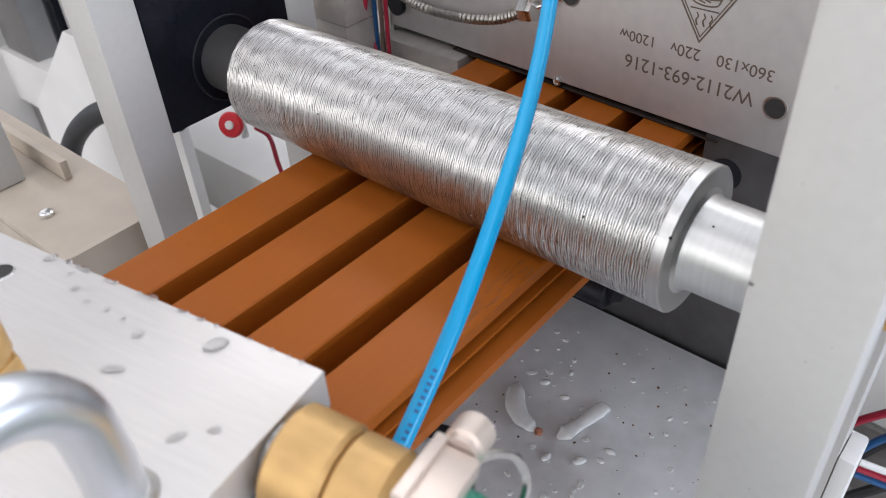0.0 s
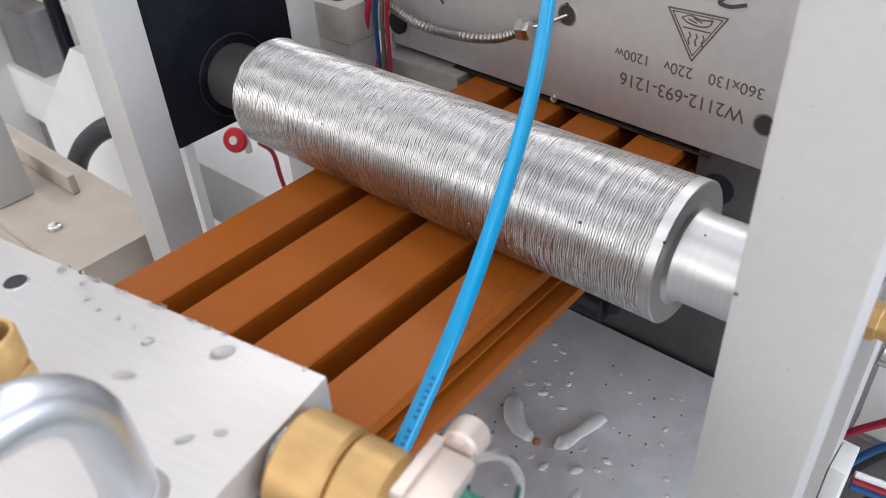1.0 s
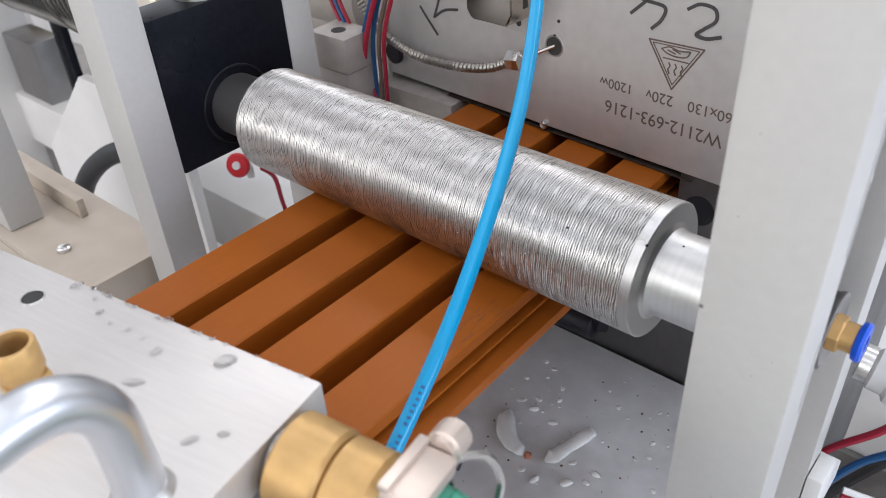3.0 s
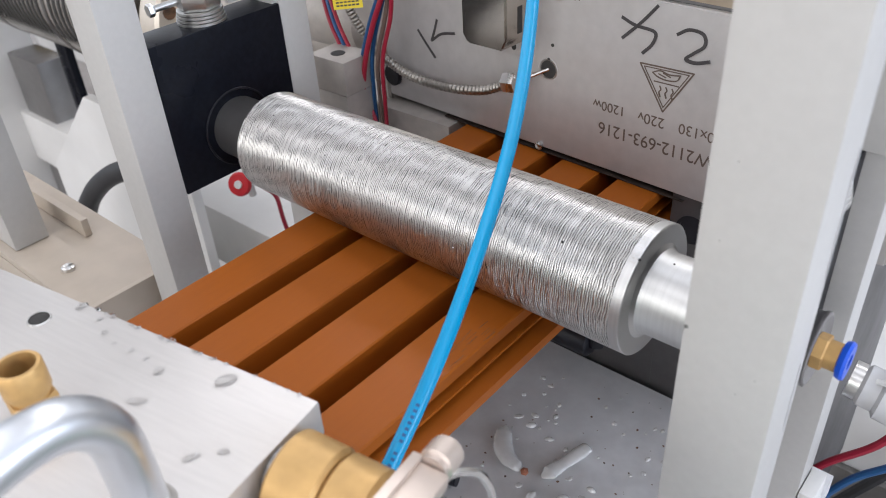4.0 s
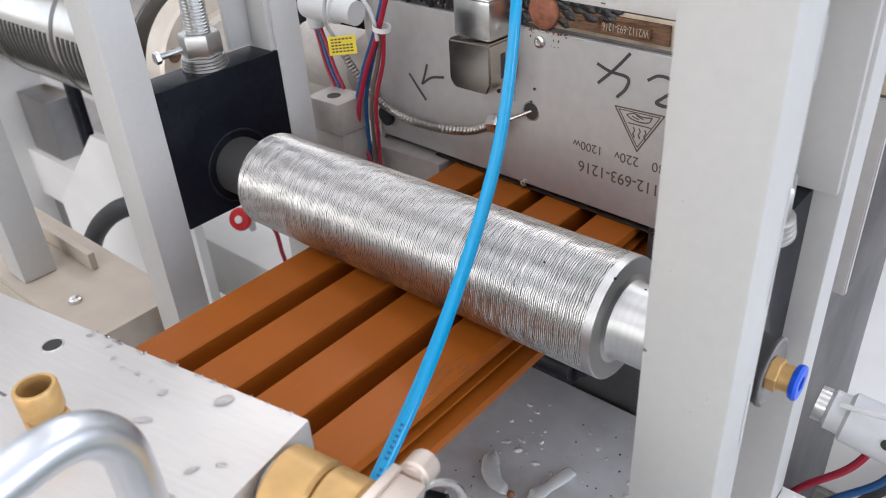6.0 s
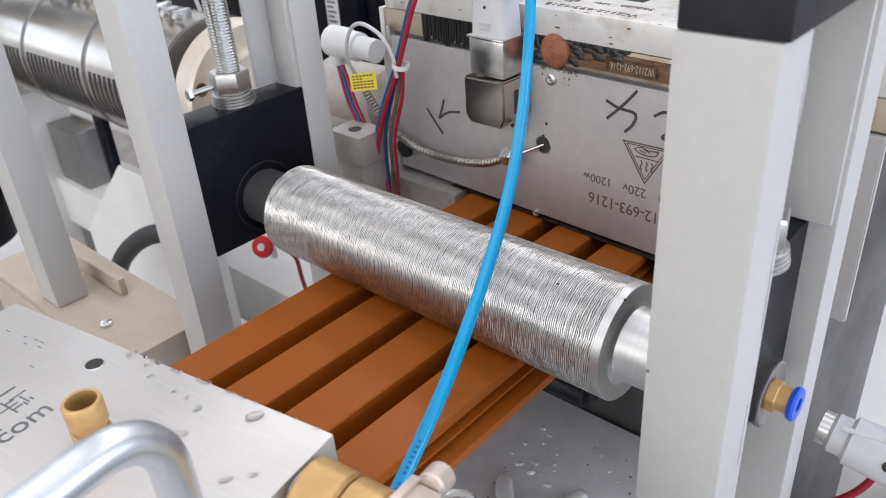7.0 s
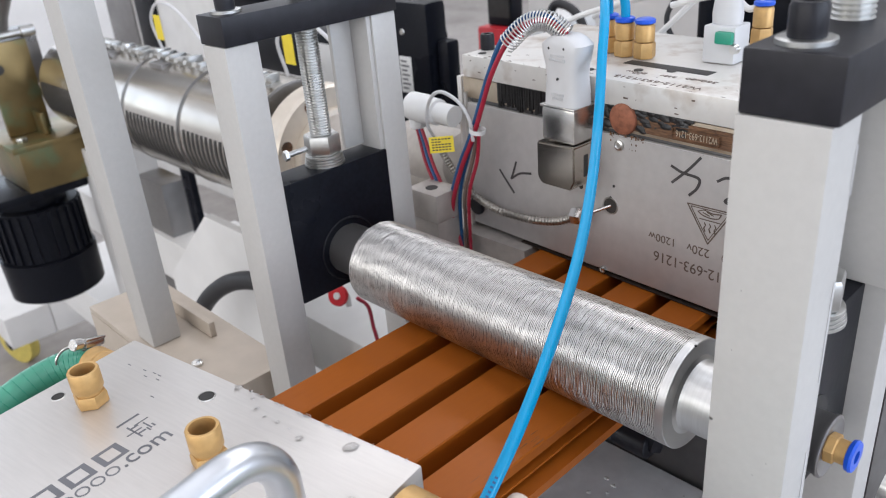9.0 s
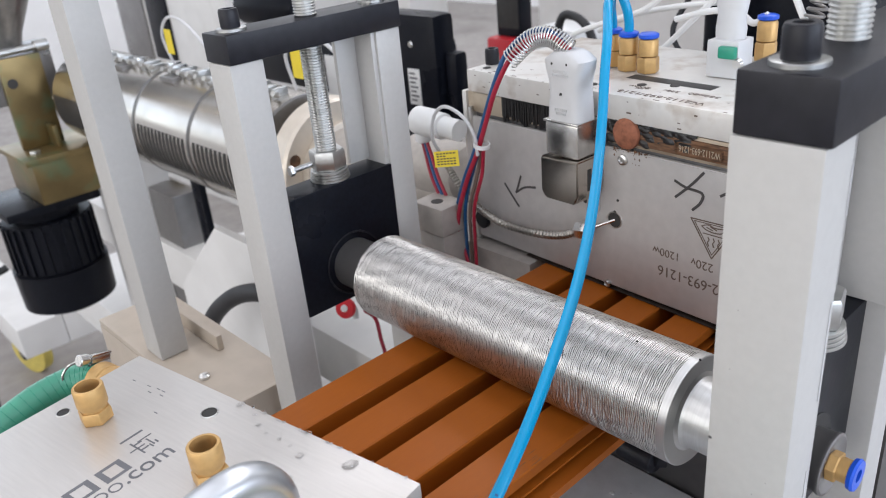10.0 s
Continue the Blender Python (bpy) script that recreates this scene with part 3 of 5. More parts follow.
def strokes(name, lines, w, mat, parent, y=-0.0003):
    """Flat marker strokes on a face that looks along -y."""
    bm = bmesh.new()
    for pts in lines:
        p = smooth_path([(a, 0, b) for a, b in pts], 6) if len(pts) > 2 else [Vector((a, 0, b)) for a, b in pts]
        for i in range(len(p) - 1):
            d = (p[i + 1] - p[i]).normalized()
            s = Vector((-d.z, 0, d.x)) * w / 2
            q = [p[i] - s - d * w * 0.2, p[i] + s - d * w * 0.2, p[i + 1] + s + d * w * 0.2, p[i + 1] - s + d * w * 0.2]
            k = -0.00002 * i
            vs = [bm.verts.new((v.x, y + k, v.z)) for v in q] + [bm.verts.new((v.x, y + 0.0002, v.z)) for v in q]
            for f in ((0, 1, 2, 3), (7, 6, 5, 4), (0, 4, 5, 1), (1, 5, 6, 2), (2, 6, 7, 3), (3, 7, 4, 0)):
                bm.faces.new([vs[j] for j in f])
    return part(name, bm, mat, parent, flat=True)


def dark_hole(bm, x, z, r, y=-0.0004, depth=0.0006):
    return lathe(bm, (x, y + depth, z), (0, -1, 0), [(0, r), (depth, r)], 28)


def die():
    d = thing("extrusion_die", "steel extrusion die with a stained stainless heater plate on its face", "extrusion die")
    d.matrix_world = PM
    xr_ = 0.235
    # heater plate with rounded lower corner
    bm = bmesh.new()
    o = [(-0.150, 0.0018), (xr_, 0.0042), (xr_, 0.1185), (-0.148, 0.1165), (-0.1545, 0.110), (-0.1565, 0.006)]
    loft(bm, [[(a, 0, b) for a, b in o], [(a, 0.0045, b) for a, b in o]])
    bmesh.ops.bevel(bm, geom=list(bm.edges), offset=0.0008, segments=2, affect="EDGES")
    face = part("heater_plate", bm, "heater_plate", d, "stained stainless steel heater plate")
    part("die_body", B(-0.145, xr_, 0.005, 0.15, 0.006, 0.124, 0.001), "die_steel", d)
    band = part("insulation_band", B(-0.1535, xr_, 0.004, 0.15, 0.1195, 0.1372, 0.0008), "tan_band", d, "scorched tan insulation band")
    top = part("lid_plate", B(-0.1495, xr_, 0.001, 0.15, 0.1385, 0.1575, 0.0012), "white_lid", d, "pale machined upper heater plate")
    # scorched stretch with tar fringe and a rusty plug
    part("scorched_strip", B(0.012, 0.112, 0.0022, 0.0042, 0.1225, 0.1345), "scorched", band, "burnt brown strip")
    bm = bmesh.new()
    rg = random.Random(5)
    for k in range(60):
        x = -0.108 + 0.055 * k / 60 + rg.uniform(-0.001, 0.001)
        box(bm, x, x + 0.0009, 0.0012 + rg.uniform(0, 0.001), 0.004, 0.1375 - rg.uniform(0.012, 0.021), 0.1385)
    box(bm, -0.109, 0.0, 0.0025, 0.004, 0.122, 0.1385)
    for k in range(80):
        x = 0.0 + 0.075 * rg.random() ** 1.3
        bmesh.ops.create_icosphere(bm, subdivisions=1, radius=rg.uniform(0.0015, 0.0048), matrix=Matrix.Translation((x, 0.003, 0.1375 - rg.random() ** 2 * 0.016)) @ Matrix.Diagonal((1.6, 0.5, 0.8, 1)))
    part("tar_fringe", bm, "black_tar", band, "black burnt fibre and tar")
    part("rust_plug", lathe(bmesh.new(), (0.0225, 0.0022, 0.1300), (0, -1, 0), [(0, 0.0118), (0.002, 0.0114), (0.004, 0.009), (0.0046, 0.004)], 28), "rust", band, "rust-brown round plug")
    lettering("W2112-693-1216", 0.0990, 0.1302, 0.032, band, "tan_band", 1.5, 0.0014)
    part("type_plate", B(0.0650, 0.1010, 0.0016, 0.0022, 0.1240, 0.1325, 0.0028), "scorched", band, "dark stamped number field")
    # lower lip: cheeks, sill and roof round the profile
    # near-black lip strip also puts the shade below the plate into its colour
    part("lip_roof", B(-0.085, 0.118, 0.0002, 0.020, -0.0010, -0.0002, 0.0002), "scorched_shade_steel", d, "scorched dark die lip strip, also standing in for shade below the plate")
    # burnt drips under the plug, pale side strip
    rg = random.Random(9)
    bm = bmesh.new()
    for k in range(46):
        x, z = rg.uniform(0.012, 0.045), 0.1185 - rg.random() ** 2.6 * 0.011
        bmesh.ops.create_icosphere(bm, subdivisions=1, radius=rg.uniform(0.0003, 0.0009), matrix=Matrix.Translation((x, 0.0, z)) @ Matrix.Diagonal((1.0, 0.25, rg.uniform(0.8, 2.0), 1)))
    part("burnt_drips", bm, "scorched", face, "brown burnt drips on the plate edge")["kind"] = "stuff"
    part("side_strip", B(-0.1640, -0.1585, 0.006, 0.030, -0.02, 0.136, 0.001), "white_lid", d, "pale steel side strip")
    rg = random.Random(31)
    bm = bmesh.new()
    for k in range(44):
        x, y = rg.uniform(-0.145, 0.10), 0.001 + rg.random() ** 2 * 0.03
        w = rg.uniform(0.0004, 0.0016)
        box(bm, x, x + w * rg.uniform(1, 4), y, y + w, 0.1574, 0.15757)
    part("scratches", bm, "ink_brown", top, "brown specks and scratches")["kind"] = "stuff"
    bm = bmesh.new()
    for k in range(24):
        x, z = rg.uniform(-0.145, 0.10), rg.uniform(0.140, 0.156)
        w = rg.uniform(0.0004, 0.0012)
        box(bm, x, x + w * rg.uniform(1, 4), 0.00088, 0.0012, z, z + w)
    part("scratches", bm, "ink_brown", top, "brown specks and scratches")["kind"] = "stuff"
    # lettering, upside down
    lettering("W2112-693-1216", 0.1335, 0.0352, 0.0790, face, stretch=1.05)
    lettering("360x130", 0.1412, 0.0500, 0.0315, face, stretch=1.0)
    lettering("220v", 0.1000, 0.0498, 0.0180, face, stretch=1.0)
    lettering("1200w", 0.0712, 0.0494, 0.0220, face, stretch=1.0)
    a, b, c = (0.0805, 0.0803), (0.1150, 0.0815), (0.0982, 0.0540)
    strokes("warning_triangle", [[a, b], [b, c], [c, a]], 0.0009, "ink_brown", face)
    cx, cz = sum(p[0] for p in (a, b, c)) / 3, sum(p[1] for p in (a, b, c)) / 3
    inn = [(cx + (p[0] - cx) * 0.84, cz + (p[1] - cz) * 0.84) for p in (a, b, c)]
    strokes("warning_triangle", [[inn[0], inn[1]], [inn[1], inn[2]], [inn[2], inn[0]]], 0.0006, "ink_brown", face)
    strokes("warning_symbol", [[(0.089, 0.0765), (0.094, 0.0785), (0.100, 0.0775), (0.107, 0.0785)], [(0.089, 0.0765), (0.093, 0.0745), (0.099, 0.0738), (0.105, 0.0750), (0.107, 0.0785)], [(0.093, 0.0765), (0.098, 0.0752)], [(0.096, 0.0775), (0.101, 0.0760)],
                               [(0.0905, 0.0715), (0.1065, 0.0718)]] + [[(0.0945 + 0.004 * k, 0.0695), (0.0955 + 0.004 * k, 0.0675), (0.0945 + 0.004 * k, 0.0655), (0.0955 + 0.004 * k, 0.0630)] for k in range(3)], 0.0007, "ink_brown", face)
    # marker strokes
    strokes("marker_writing", [[(-0.1075, 0.0622), (-0.1000, 0.054), (-0.0908, 0.0446)], [(-0.0870, 0.0735), (-0.0905, 0.064), (-0.0935, 0.0570)], [(-0.0935, 0.0570), (-0.083, 0.0640), (-0.0700, 0.0670)]], 0.0019, "ink", face)
    strokes("marker_writing", [[(0.0660, 0.1045), (0.075, 0.1015), (0.0880, 0.1000), (0.0872, 0.0930), (0.0815, 0.0865)], [(0.0885, 0.1150), (0.0790, 0.1040), (0.0672, 0.0925)]], 0.0019, "ink", face)
    strokes("marker_writing", [[(0.1020, 0.1015), (0.1090, 0.1055), (0.1175, 0.1045), (0.1190, 0.0985), (0.1130, 0.0930), (0.1090, 0.0890), (0.1150, 0.0880), (0.1230, 0.0905)]], 0.0019, "ink", face)
    # holes, screws
    for x, z, r in ((0.0137, 0.0603, 0.0060), (0.1455, 0.0305, 0.0056)):
        part("drilled_hole", dark_hole(bmesh.new(), x, z, r), "slot_dark", face)
        part("hole_rim", lathe(bmesh.new(), (x, 0.0001, z), (0, -1, 0), [(0, r + 0.0012), (0.0005, r + 0.001), (0.0005, r)], 28, caps=False), "steel", face)
    part("drilled_hole", dark_hole(bmesh.new(), 0.0137, 0.0670, 0.0011), "slot_dark", face)
    part("drilled_hole", dark_hole(bmesh.new(), 0.0165, 0.0770, 0.0011), "slot_dark", face)
    for x, z, r in ((0.0075, 0.0035, 0.0030), (-0.1535, 0.0100, 0.0024), (0.0210, 0.1105, 0.0042)):
        part("plate_screw", lathe(bmesh.new(), (x, 0.0002, z), (0, -1, 0), [(0, r), (0.002, r * 0.95), (0.0026, r * 0.6), (0.0016, r * 0.45)], 20), "steel", face)
    part("round_boss", lathe(bmesh.new(), (-0.1385, 0.0002, 0.0200), (0, -1, 0), [(0, 0.0085), (0.003, 0.0085), (0.0038, 0.0075), (0.0038, 0.003)], 28), "black_oxide", face, "black round boss on the heater plate")
    # slots and marks on the upper plate
    part("adjusting_slot", B(-0.0115, 0.062, 0.0435, 0.0555, 0.1572, 0.15775, 0.0001), "slot_dark", top)
    for body, xe, y, w in (("W2112-693-1216", 0.079, 0.0140, 0.072), ("360x80", 0.078, 0.0320, 0.024), ("220v", 0.047, 0.0300, 0.013), ("800w", 0.0235, 0.0285, 0.018)):
        me = text_mesh(body, w)
        me.materials.append(M["ink_brown"])
        t = new("lettering", me)
        t.parent = top
        t.matrix_basis = pose(xe, y, 0.15765, 0, 0, 180) @ Matrix.Diagonal((1, 0.8, 1, 1))
    for x, y in ((-0.135, 0.012), (-0.020, 0.015), (0.012, 0.032), (0.034, 0.0415), (-0.08, 0.06)):
        part("plate_screw", lathe(bmesh.new(), (x, y, 0.1576), (0, 0, 1), [(0, 0.0036), (0.0004, 0.0036), (0.0004, 0.002)], 16), "slot_dark", top)
    return d


def connector():
    """Metal terminal box and grey appliance plug on the heater plate."""
    ob = thing("heater_plug", "grey heater plug in a metal box on the heater plate", "plug")
    ob.matrix_world = PM @ Matrix.Translation((-0.034, 0, 0)) @ Matrix.Diagonal((0.80, 0.9, 1, 1)) @ Matrix.Translation((0.034, 0, 0))
    bm = bmesh.new()
    o = [(-0.034, 0.111), (0.0125, 0.1125), (0.0125, 0.085), (0.008, 0.078), (-0.029, 0.0775), (-0.034, 0.083)]
    loft(bm, [[(a, -0.0335, b) for a, b in o], [(a, -0.0006, b) for a, b in o]])
    bmesh.ops.bevel(bm, geom=list(bm.edges), offset=0.0014, segments=2, affect="EDGES")
    part("terminal_box", bm, "cover_steel", ob, "bent stainless terminal box")
    tab = part("mounting_tab", B(-0.032, 0.008, -0.0024, -0.0004, 0.0645, 0.0775, 0.0005), "heater_plate", ob)
    part("tab_screw", lathe(bmesh.new(), (-0.0235, -0.0025, 0.0705), (0, -1, 0), [(0, 0.0045), (0.003, 0.0042), (0.004, 0.002)], 14), "steel", tab)
    part("tab_hole", lathe(bmesh.new(), (-0.0085, -0.0026, 0.0705), (0, -1, 0), [(0, 0.0025), (0.0003, 0.0025)], 16), "slot_dark", tab)
    part("side_slot", B(0.0120, 0.0128, -0.021, -0.016, 0.087, 0.104, 0.0002), "slot_dark", ob)
    part("sleeve", B(-0.0300, 0.0100, -0.0300, -0.0040, 0.1125, 0.1385, 0.003), "steel", ob, "shiny steel sleeve")
    part("sleeve_rim", B(-0.0310, 0.0110, -0.0310, -0.0030, 0.1380, 0.1400, 0.0008), "steel", ob)
    rings = []
    for z, hw, hd in ((0.1400, 0.0205, 0.0128), (0.150, 0.0200, 0.0125), (0.160, 0.0188, 0.0120), (0.168, 0.0195, 0.0122), (0.177, 0.0226, 0.0130), (0.1835, 0.0238, 0.0130), (0.1875, 0.0165, 0.0120), (0.1900, 0.0110, 0.009)):
        rings.append([(-0.0100 + hw * (abs(math.cos(a)) ** 0.55) * math.copysign(1, math.cos(a)), -0.017 + hd * (abs(math.sin(a)) ** 0.55) * math.copysign(1, math.sin(a)), z) for a in [2 * math.pi * (k + 0.5) / 24 for k in range(24)]])
    body = part("plug_body", loft(bmesh.new(), rings), "plug_grey", ob, "waisted grey plastic plug")
    for x, z in ((-0.0195, 0.1815), (-0.002, 0.1820), (-0.0100, 0.1600)):
        part("plug_hole", lathe(bmesh.new(), (x, -0.0302, z), (0, 1, 0), [(0, 0.0010), (0.002, 0.0010)], 10), "slot_dark", body)
    for r_, z in ((8, 0.1765), (9, 0.1735), (7, 0.1485), (6, 0.1455)):
        bm = bmesh.new()
        for k in range(r_):
            x = -0.0100 - r_ * 0.0011 + 0.0022 * k
            box(bm, x, x + 0.0014, -0.0304, -0.0280, z - 0.0009, z + 0.0009)
        part("moulded_marks", bm, "plug_grey", body)
    return ob


die()
connector()


def die_lower():
    d = thing("die_base", "dark steel lower half of the extrusion die with socket screws", "die base")
    part("cheek", B(0.2605, 0.374, 0.1345, 0.30, -0.30, 0.0100), "die_steel", d)
    part("cheek", B(0.0, 0.0785, 0.1345, 0.30, -0.30, -0.002, 0.001), "fired_steel", d)
    part("sill", B(0.0787, 0.2604, 0.1345, 0.30, -0.30, -0.0385), "die_steel", d)
    part("die_core", B(0.0787, 0.2603, 0.215, 0.30, -0.0383, 0.0, 0.001), "black_tar", d)
    for x, z in ((0.2750, -0.0195), (0.3500, -0.1500)):
        part("socket_screw", lathe(bmesh.new(), (x, 0.1344, z), (0, -1, 0), [(0, 0.0100), (0.0003, 0.0100), (0.0003, 0.0078), (-0.002, 0.0074)], 28), "black_oxide", d)
    # little valve below the profile
    part("drain_body", lathe(bmesh.new(), (0.190, 0.118, -0.128), (1, 0, 0), [(0, 0.012), (0.030, 0.012), (0.032, 0.009)], 24), "black_oxide", d)
    part("drain_nut", hexagon(bmesh.new(), (0.223, 0.118, -0.128), (0.2, 0, 1), 0.02, 0.008), "black_oxide", d)


die_lower()


# ---- cooling die in front: lid plate, fittings, handle, hoses ----
def cooling_die():
    ob = thing("cooling_die", "brushed steel cooling die with a wet lid plate over the profile", "cooling die")
    ob.matrix_world = LM
    lid = part("lid_plate", B(-0.2168, 0.0, -0.42, 0.0, -0.016, 0.0, 0.0012), "steel_lid", ob, "brushed steel lid plate with water drops")
    part("die_half", B(-0.2148, -0.004, -0.42, -0.003, -0.060, -0.0163, 0.001), "dark_steel", ob)
    part("die_half", B(-0.2148, -0.004, -0.42, -0.003, -0.150, -0.1030, 0.001), "dark_steel", ob)
    for y in (-0.048, -0.16):
        part("side_screw", lathe(bmesh.new(), (-0.0041, y, -0.030), (1, 0, 0), [(0, 0.008), (0.004, 0.008), (0.0042, 0.0045), (0.001, 0.0042)], 24), "black_oxide", ob)
    # holes in the lid
    for x, y, rx in ((-0.1303, -0.0157, 0.0042), (-0.2030, -0.0575, 0.0034), (-0.075, -0.18, 0.006)):
        bm = lathe(bmesh.new(), (x, y, -0.0002), (0, 0, 1), [(0, rx), (0.0004, rx)], 32)
        part("lid_hole", bm, "slot_dark", lid, "counterbored screw hole")
        part("hole_rim", lathe(bmesh.new(), (x, y, 0.0), (0, 0, 1), [(0, rx + 0.0007), (0.00035, rx + 0.0004), (0.00045, rx)], 32, caps=False), "steel", lid)
    # printed mark: plain shapes and bars
    part("printed_bar", B(-0.1507, -0.1493, -0.0567, -0.0437, 0.0, 0.00012), "ink_grey", lid)
    for dx, dy, w, h in ((0.0, -0.0040, 0.0130, 0.0009), (0.0, -0.0040, 0.0009, 0.0085), (-0.0035, -0.0015, 0.0011, 0.0040), (0.0030, -0.0015, 0.0011, 0.0040), (-0.0045, 0.0030, 0.0008, 0.0080), (-0.0010, 0.0030, 0.0038, 0.0008), (0.0020, 0.0030, 0.0050, 0.0008), (0.0032, 0.0050, 0.0030, 0.0009), (0.0040, 0.0015, 0.0035, 0.0008)):
        x, y = -0.1388 + dx, -0.0500 + dy
        part("printed_bar", B(x - w / 2, x + w / 2, y - h / 2, y + h / 2, 0.0, 0.00012 + 0.00002 * abs(dx) / 0.005), "ink_grey", lid)
    # heavy block letters as plain outlines
    for y0 in (-0.0775, -0.0945, -0.111):
        bm = bmesh.new()
        for a in ((-0.1402, -0.1382, y0, y0 + 0.0135), (-0.1302, -0.1282, y0, y0 + 0.0135), (-0.1382, -0.1302, y0, y0 + 0.003), (-0.1382, -0.1302, y0 + 0.0105, y0 + 0.0135)):
            box(bm, *a, 0.0, 0.00012)
        part("printed_letter_shape", bm, "ink_grey", lid)
    for k in range(5):
        y0 = -0.0770 - 0.0078 * k
        bm = lathe(bmesh.new(), (-0.1225, y0, 0.0), (0, 0, 1), [(0, 0.0034), (0.00012, 0.0034), (0.00012, 0.0025), (0, 0.0025)], 20, caps=False)
        part("printed_letter_shape", bm, "ink_grey", lid)
    me = text_mesh(".com", 0.0270)
    me.materials.append(M["ink_grey"])
    t = new("lettering", me)
    t.parent = lid
    t.matrix_basis = pose(-0.1193, -0.0722, 0.0001, 0, 0, 90)
    # tiny stamped ticks
    for x, y in ((-0.1835, -0.0175), (-0.178, -0.021), (-0.176, -0.0165), (-0.1715, -0.0165), (-0.1690, -0.0195), (-0.1965, -0.0185), (-0.158, -0.031)):
        part("stamped_tick", B(x, x + 0.0028, y, y + 0.0005, 0.0, 0.0001), "ink_grey", lid)
    return ob


def brass_nipple(x, y):
    ob = thing("brass_fitting", "open brass pipe nipple with a hexagon foot on the lid plate", "pipe fitting", "brass fittings")
    ob.matrix_world = LM @ pose(x, y, 0.0001) @ Matrix.Diagonal((0.77, 0.77, 0.77, 1))
    part("hexagon_foot", hexagon(bmesh.new(), (0, 0, 0), (0, 0, 1), 0.0095, 0.0112), "brass", ob)
    part("neck", lathe(bmesh.new(), (0, 0, 0.0095), (0, 0, 1), [(0, 0.0085), (0.003, 0.0085)], 28), "brass", ob)
    nip = part("nipple", lathe(bmesh.new(), (0, 0, 0.0125), (0, 0, 1), [(0, 0.0098), (0.001, 0.0104), (0.014, 0.0104), (0.0150, 0.0098), (0.0150, 0.0082), (0.0, 0.0078)], 36), "brass", ob)
    part("bore", lathe(bmesh.new(), (0, 0, 0.0120), (0, 0, 1), [(0, 0.0080), (0.0010, 0.0080)], 28), "slot_dark", nip)


def handle():
    ob = thing("lid_handle", "polished bent tube handle standing on the lid plate", "handle")
    ob.matrix_world = LM
    r, h = 0.0074, 0.0500
    pts = [(-0.020, -0.060, -0.0002), (-0.020, -0.060, 0.020), (-0.020, -0.0615, 0.034), (-0.020, -0.069, 0.045), (-0.020, -0.081, h), (-0.020, -0.10, h + 0.0005), (-0.020, -0.14, h), (-0.020, -0.158, 0.042), (-0.020, -0.165, 0.028), (-0.020, -0.166, -0.0002)]
    part("tube", T(pts, r, 24, 8), "chrome", ob)
    for y in (-0.060, -0.166):
        part("weld_bead", lathe(bmesh.new(), (-0.020, y, 0), (0, 0, 1), [(0, 0.0098), (0.0012, 0.0092), (0.0028, 0.0076)], 28), "steel", ob)


def hose_coupling(m, name_label, hose_pts):
    ob = thing("hose_coupling", name_label, "hose coupling", "hose couplings")
    ob.matrix_world = m
    part("thread_end", lathe(bmesh.new(), (-0.0012, 0, 0), (1, 0, 0), [(0, 0.0085), (0.0027, 0.0085)], 28), "dark_steel", ob)
    part("brass_nut", lathe(bmesh.new(), (0.0015, 0, 0), (1, 0, 0), [(0, 0.0128), (0.0012, 0.0142), (0.0145, 0.0142), (0.0158, 0.0128)], 72, knurl=0.010), "brass", ob)
    part("brass_ring", lathe(bmesh.new(), (0.0175, 0, 0), (1, 0, 0), [(0, 0.0122), (0.0012, 0.0137), (0.0125, 0.0137), (0.0142, 0.0125), (0.0165, 0.0112)], 40), "brass", ob)
    part("green_hose", T(hose_pts, 0.0118, 24, 8), "green_hose", ob, "translucent green reinforced hose")
    part("reinforcing_coil", helix(bmesh.new(), hose_pts, 0.0117, 0.0005, 22, 5), "green_plastic", ob)
    return ob


def hose_clamp(m, worm="bronze_steel"):
    cl = thing("hose_clamp", "steel worm-drive hose clamp tightened round the green hose", "hose clamp", "hose clamps")
    cl.matrix_world = m
    part("band", lathe(bmesh.new(), (-0.0045, 0, 0), (1, 0, 0), [(0, 0.0128), (0, 0.0134), (0.009, 0.0134), (0.009, 0.0128)], 40, caps=False), "steel", cl)
    part("housing", B(-0.0060, 0.0060, -0.015, 0.007, 0.0134, 0.0195, 0.0022), worm, cl)
    part("worm_screw", lathe(bmesh.new(), (0, 0.007, 0.0172), (0, 1, 0), [(0, 0.0042), (0.002, 0.0042), (0.0025, 0.0052), (0.0100, 0.0052), (0.0110, 0.0042)], 16), worm, cl)
    part("housing_rib", B(-0.0062, -0.0030, -0.0155, 0.0072, 0.0190, 0.0212, 0.0008), worm, cl)
    part("band_tail", T([(0.002, 0.006, 0.0140), (0.005, 0.013, 0.0150), (0.010, 0.020, 0.012), (0.014, 0.023, 0.004), (0.015, 0.021, -0.003)], 0.0013, 6, 5), "steel", cl)


cooling_die()
brass_nipple(-0.0860, -0.0490)
brass_nipple(-0.1805, -0.0505)
handle()
CM = LM @ pose(0.0008, -0.0235, -0.0110, 0, 7, 3) @ Matrix.Diagonal((1.16, 1.16, 1.16, 1))
hose_coupling(CM, "large brass hose coupling with green hose beside the lid plate", [(0.030, 0, 0), (0.045, 0, 0), (0.065, -0.002, -0.004), (0.095, -0.006, -0.020), (0.12, -0.012, -0.055), (0.13, -0.016, -0.115)])
hose_clamp(CM @ pose(0.0415, 0, 0, -14, 0, 0))
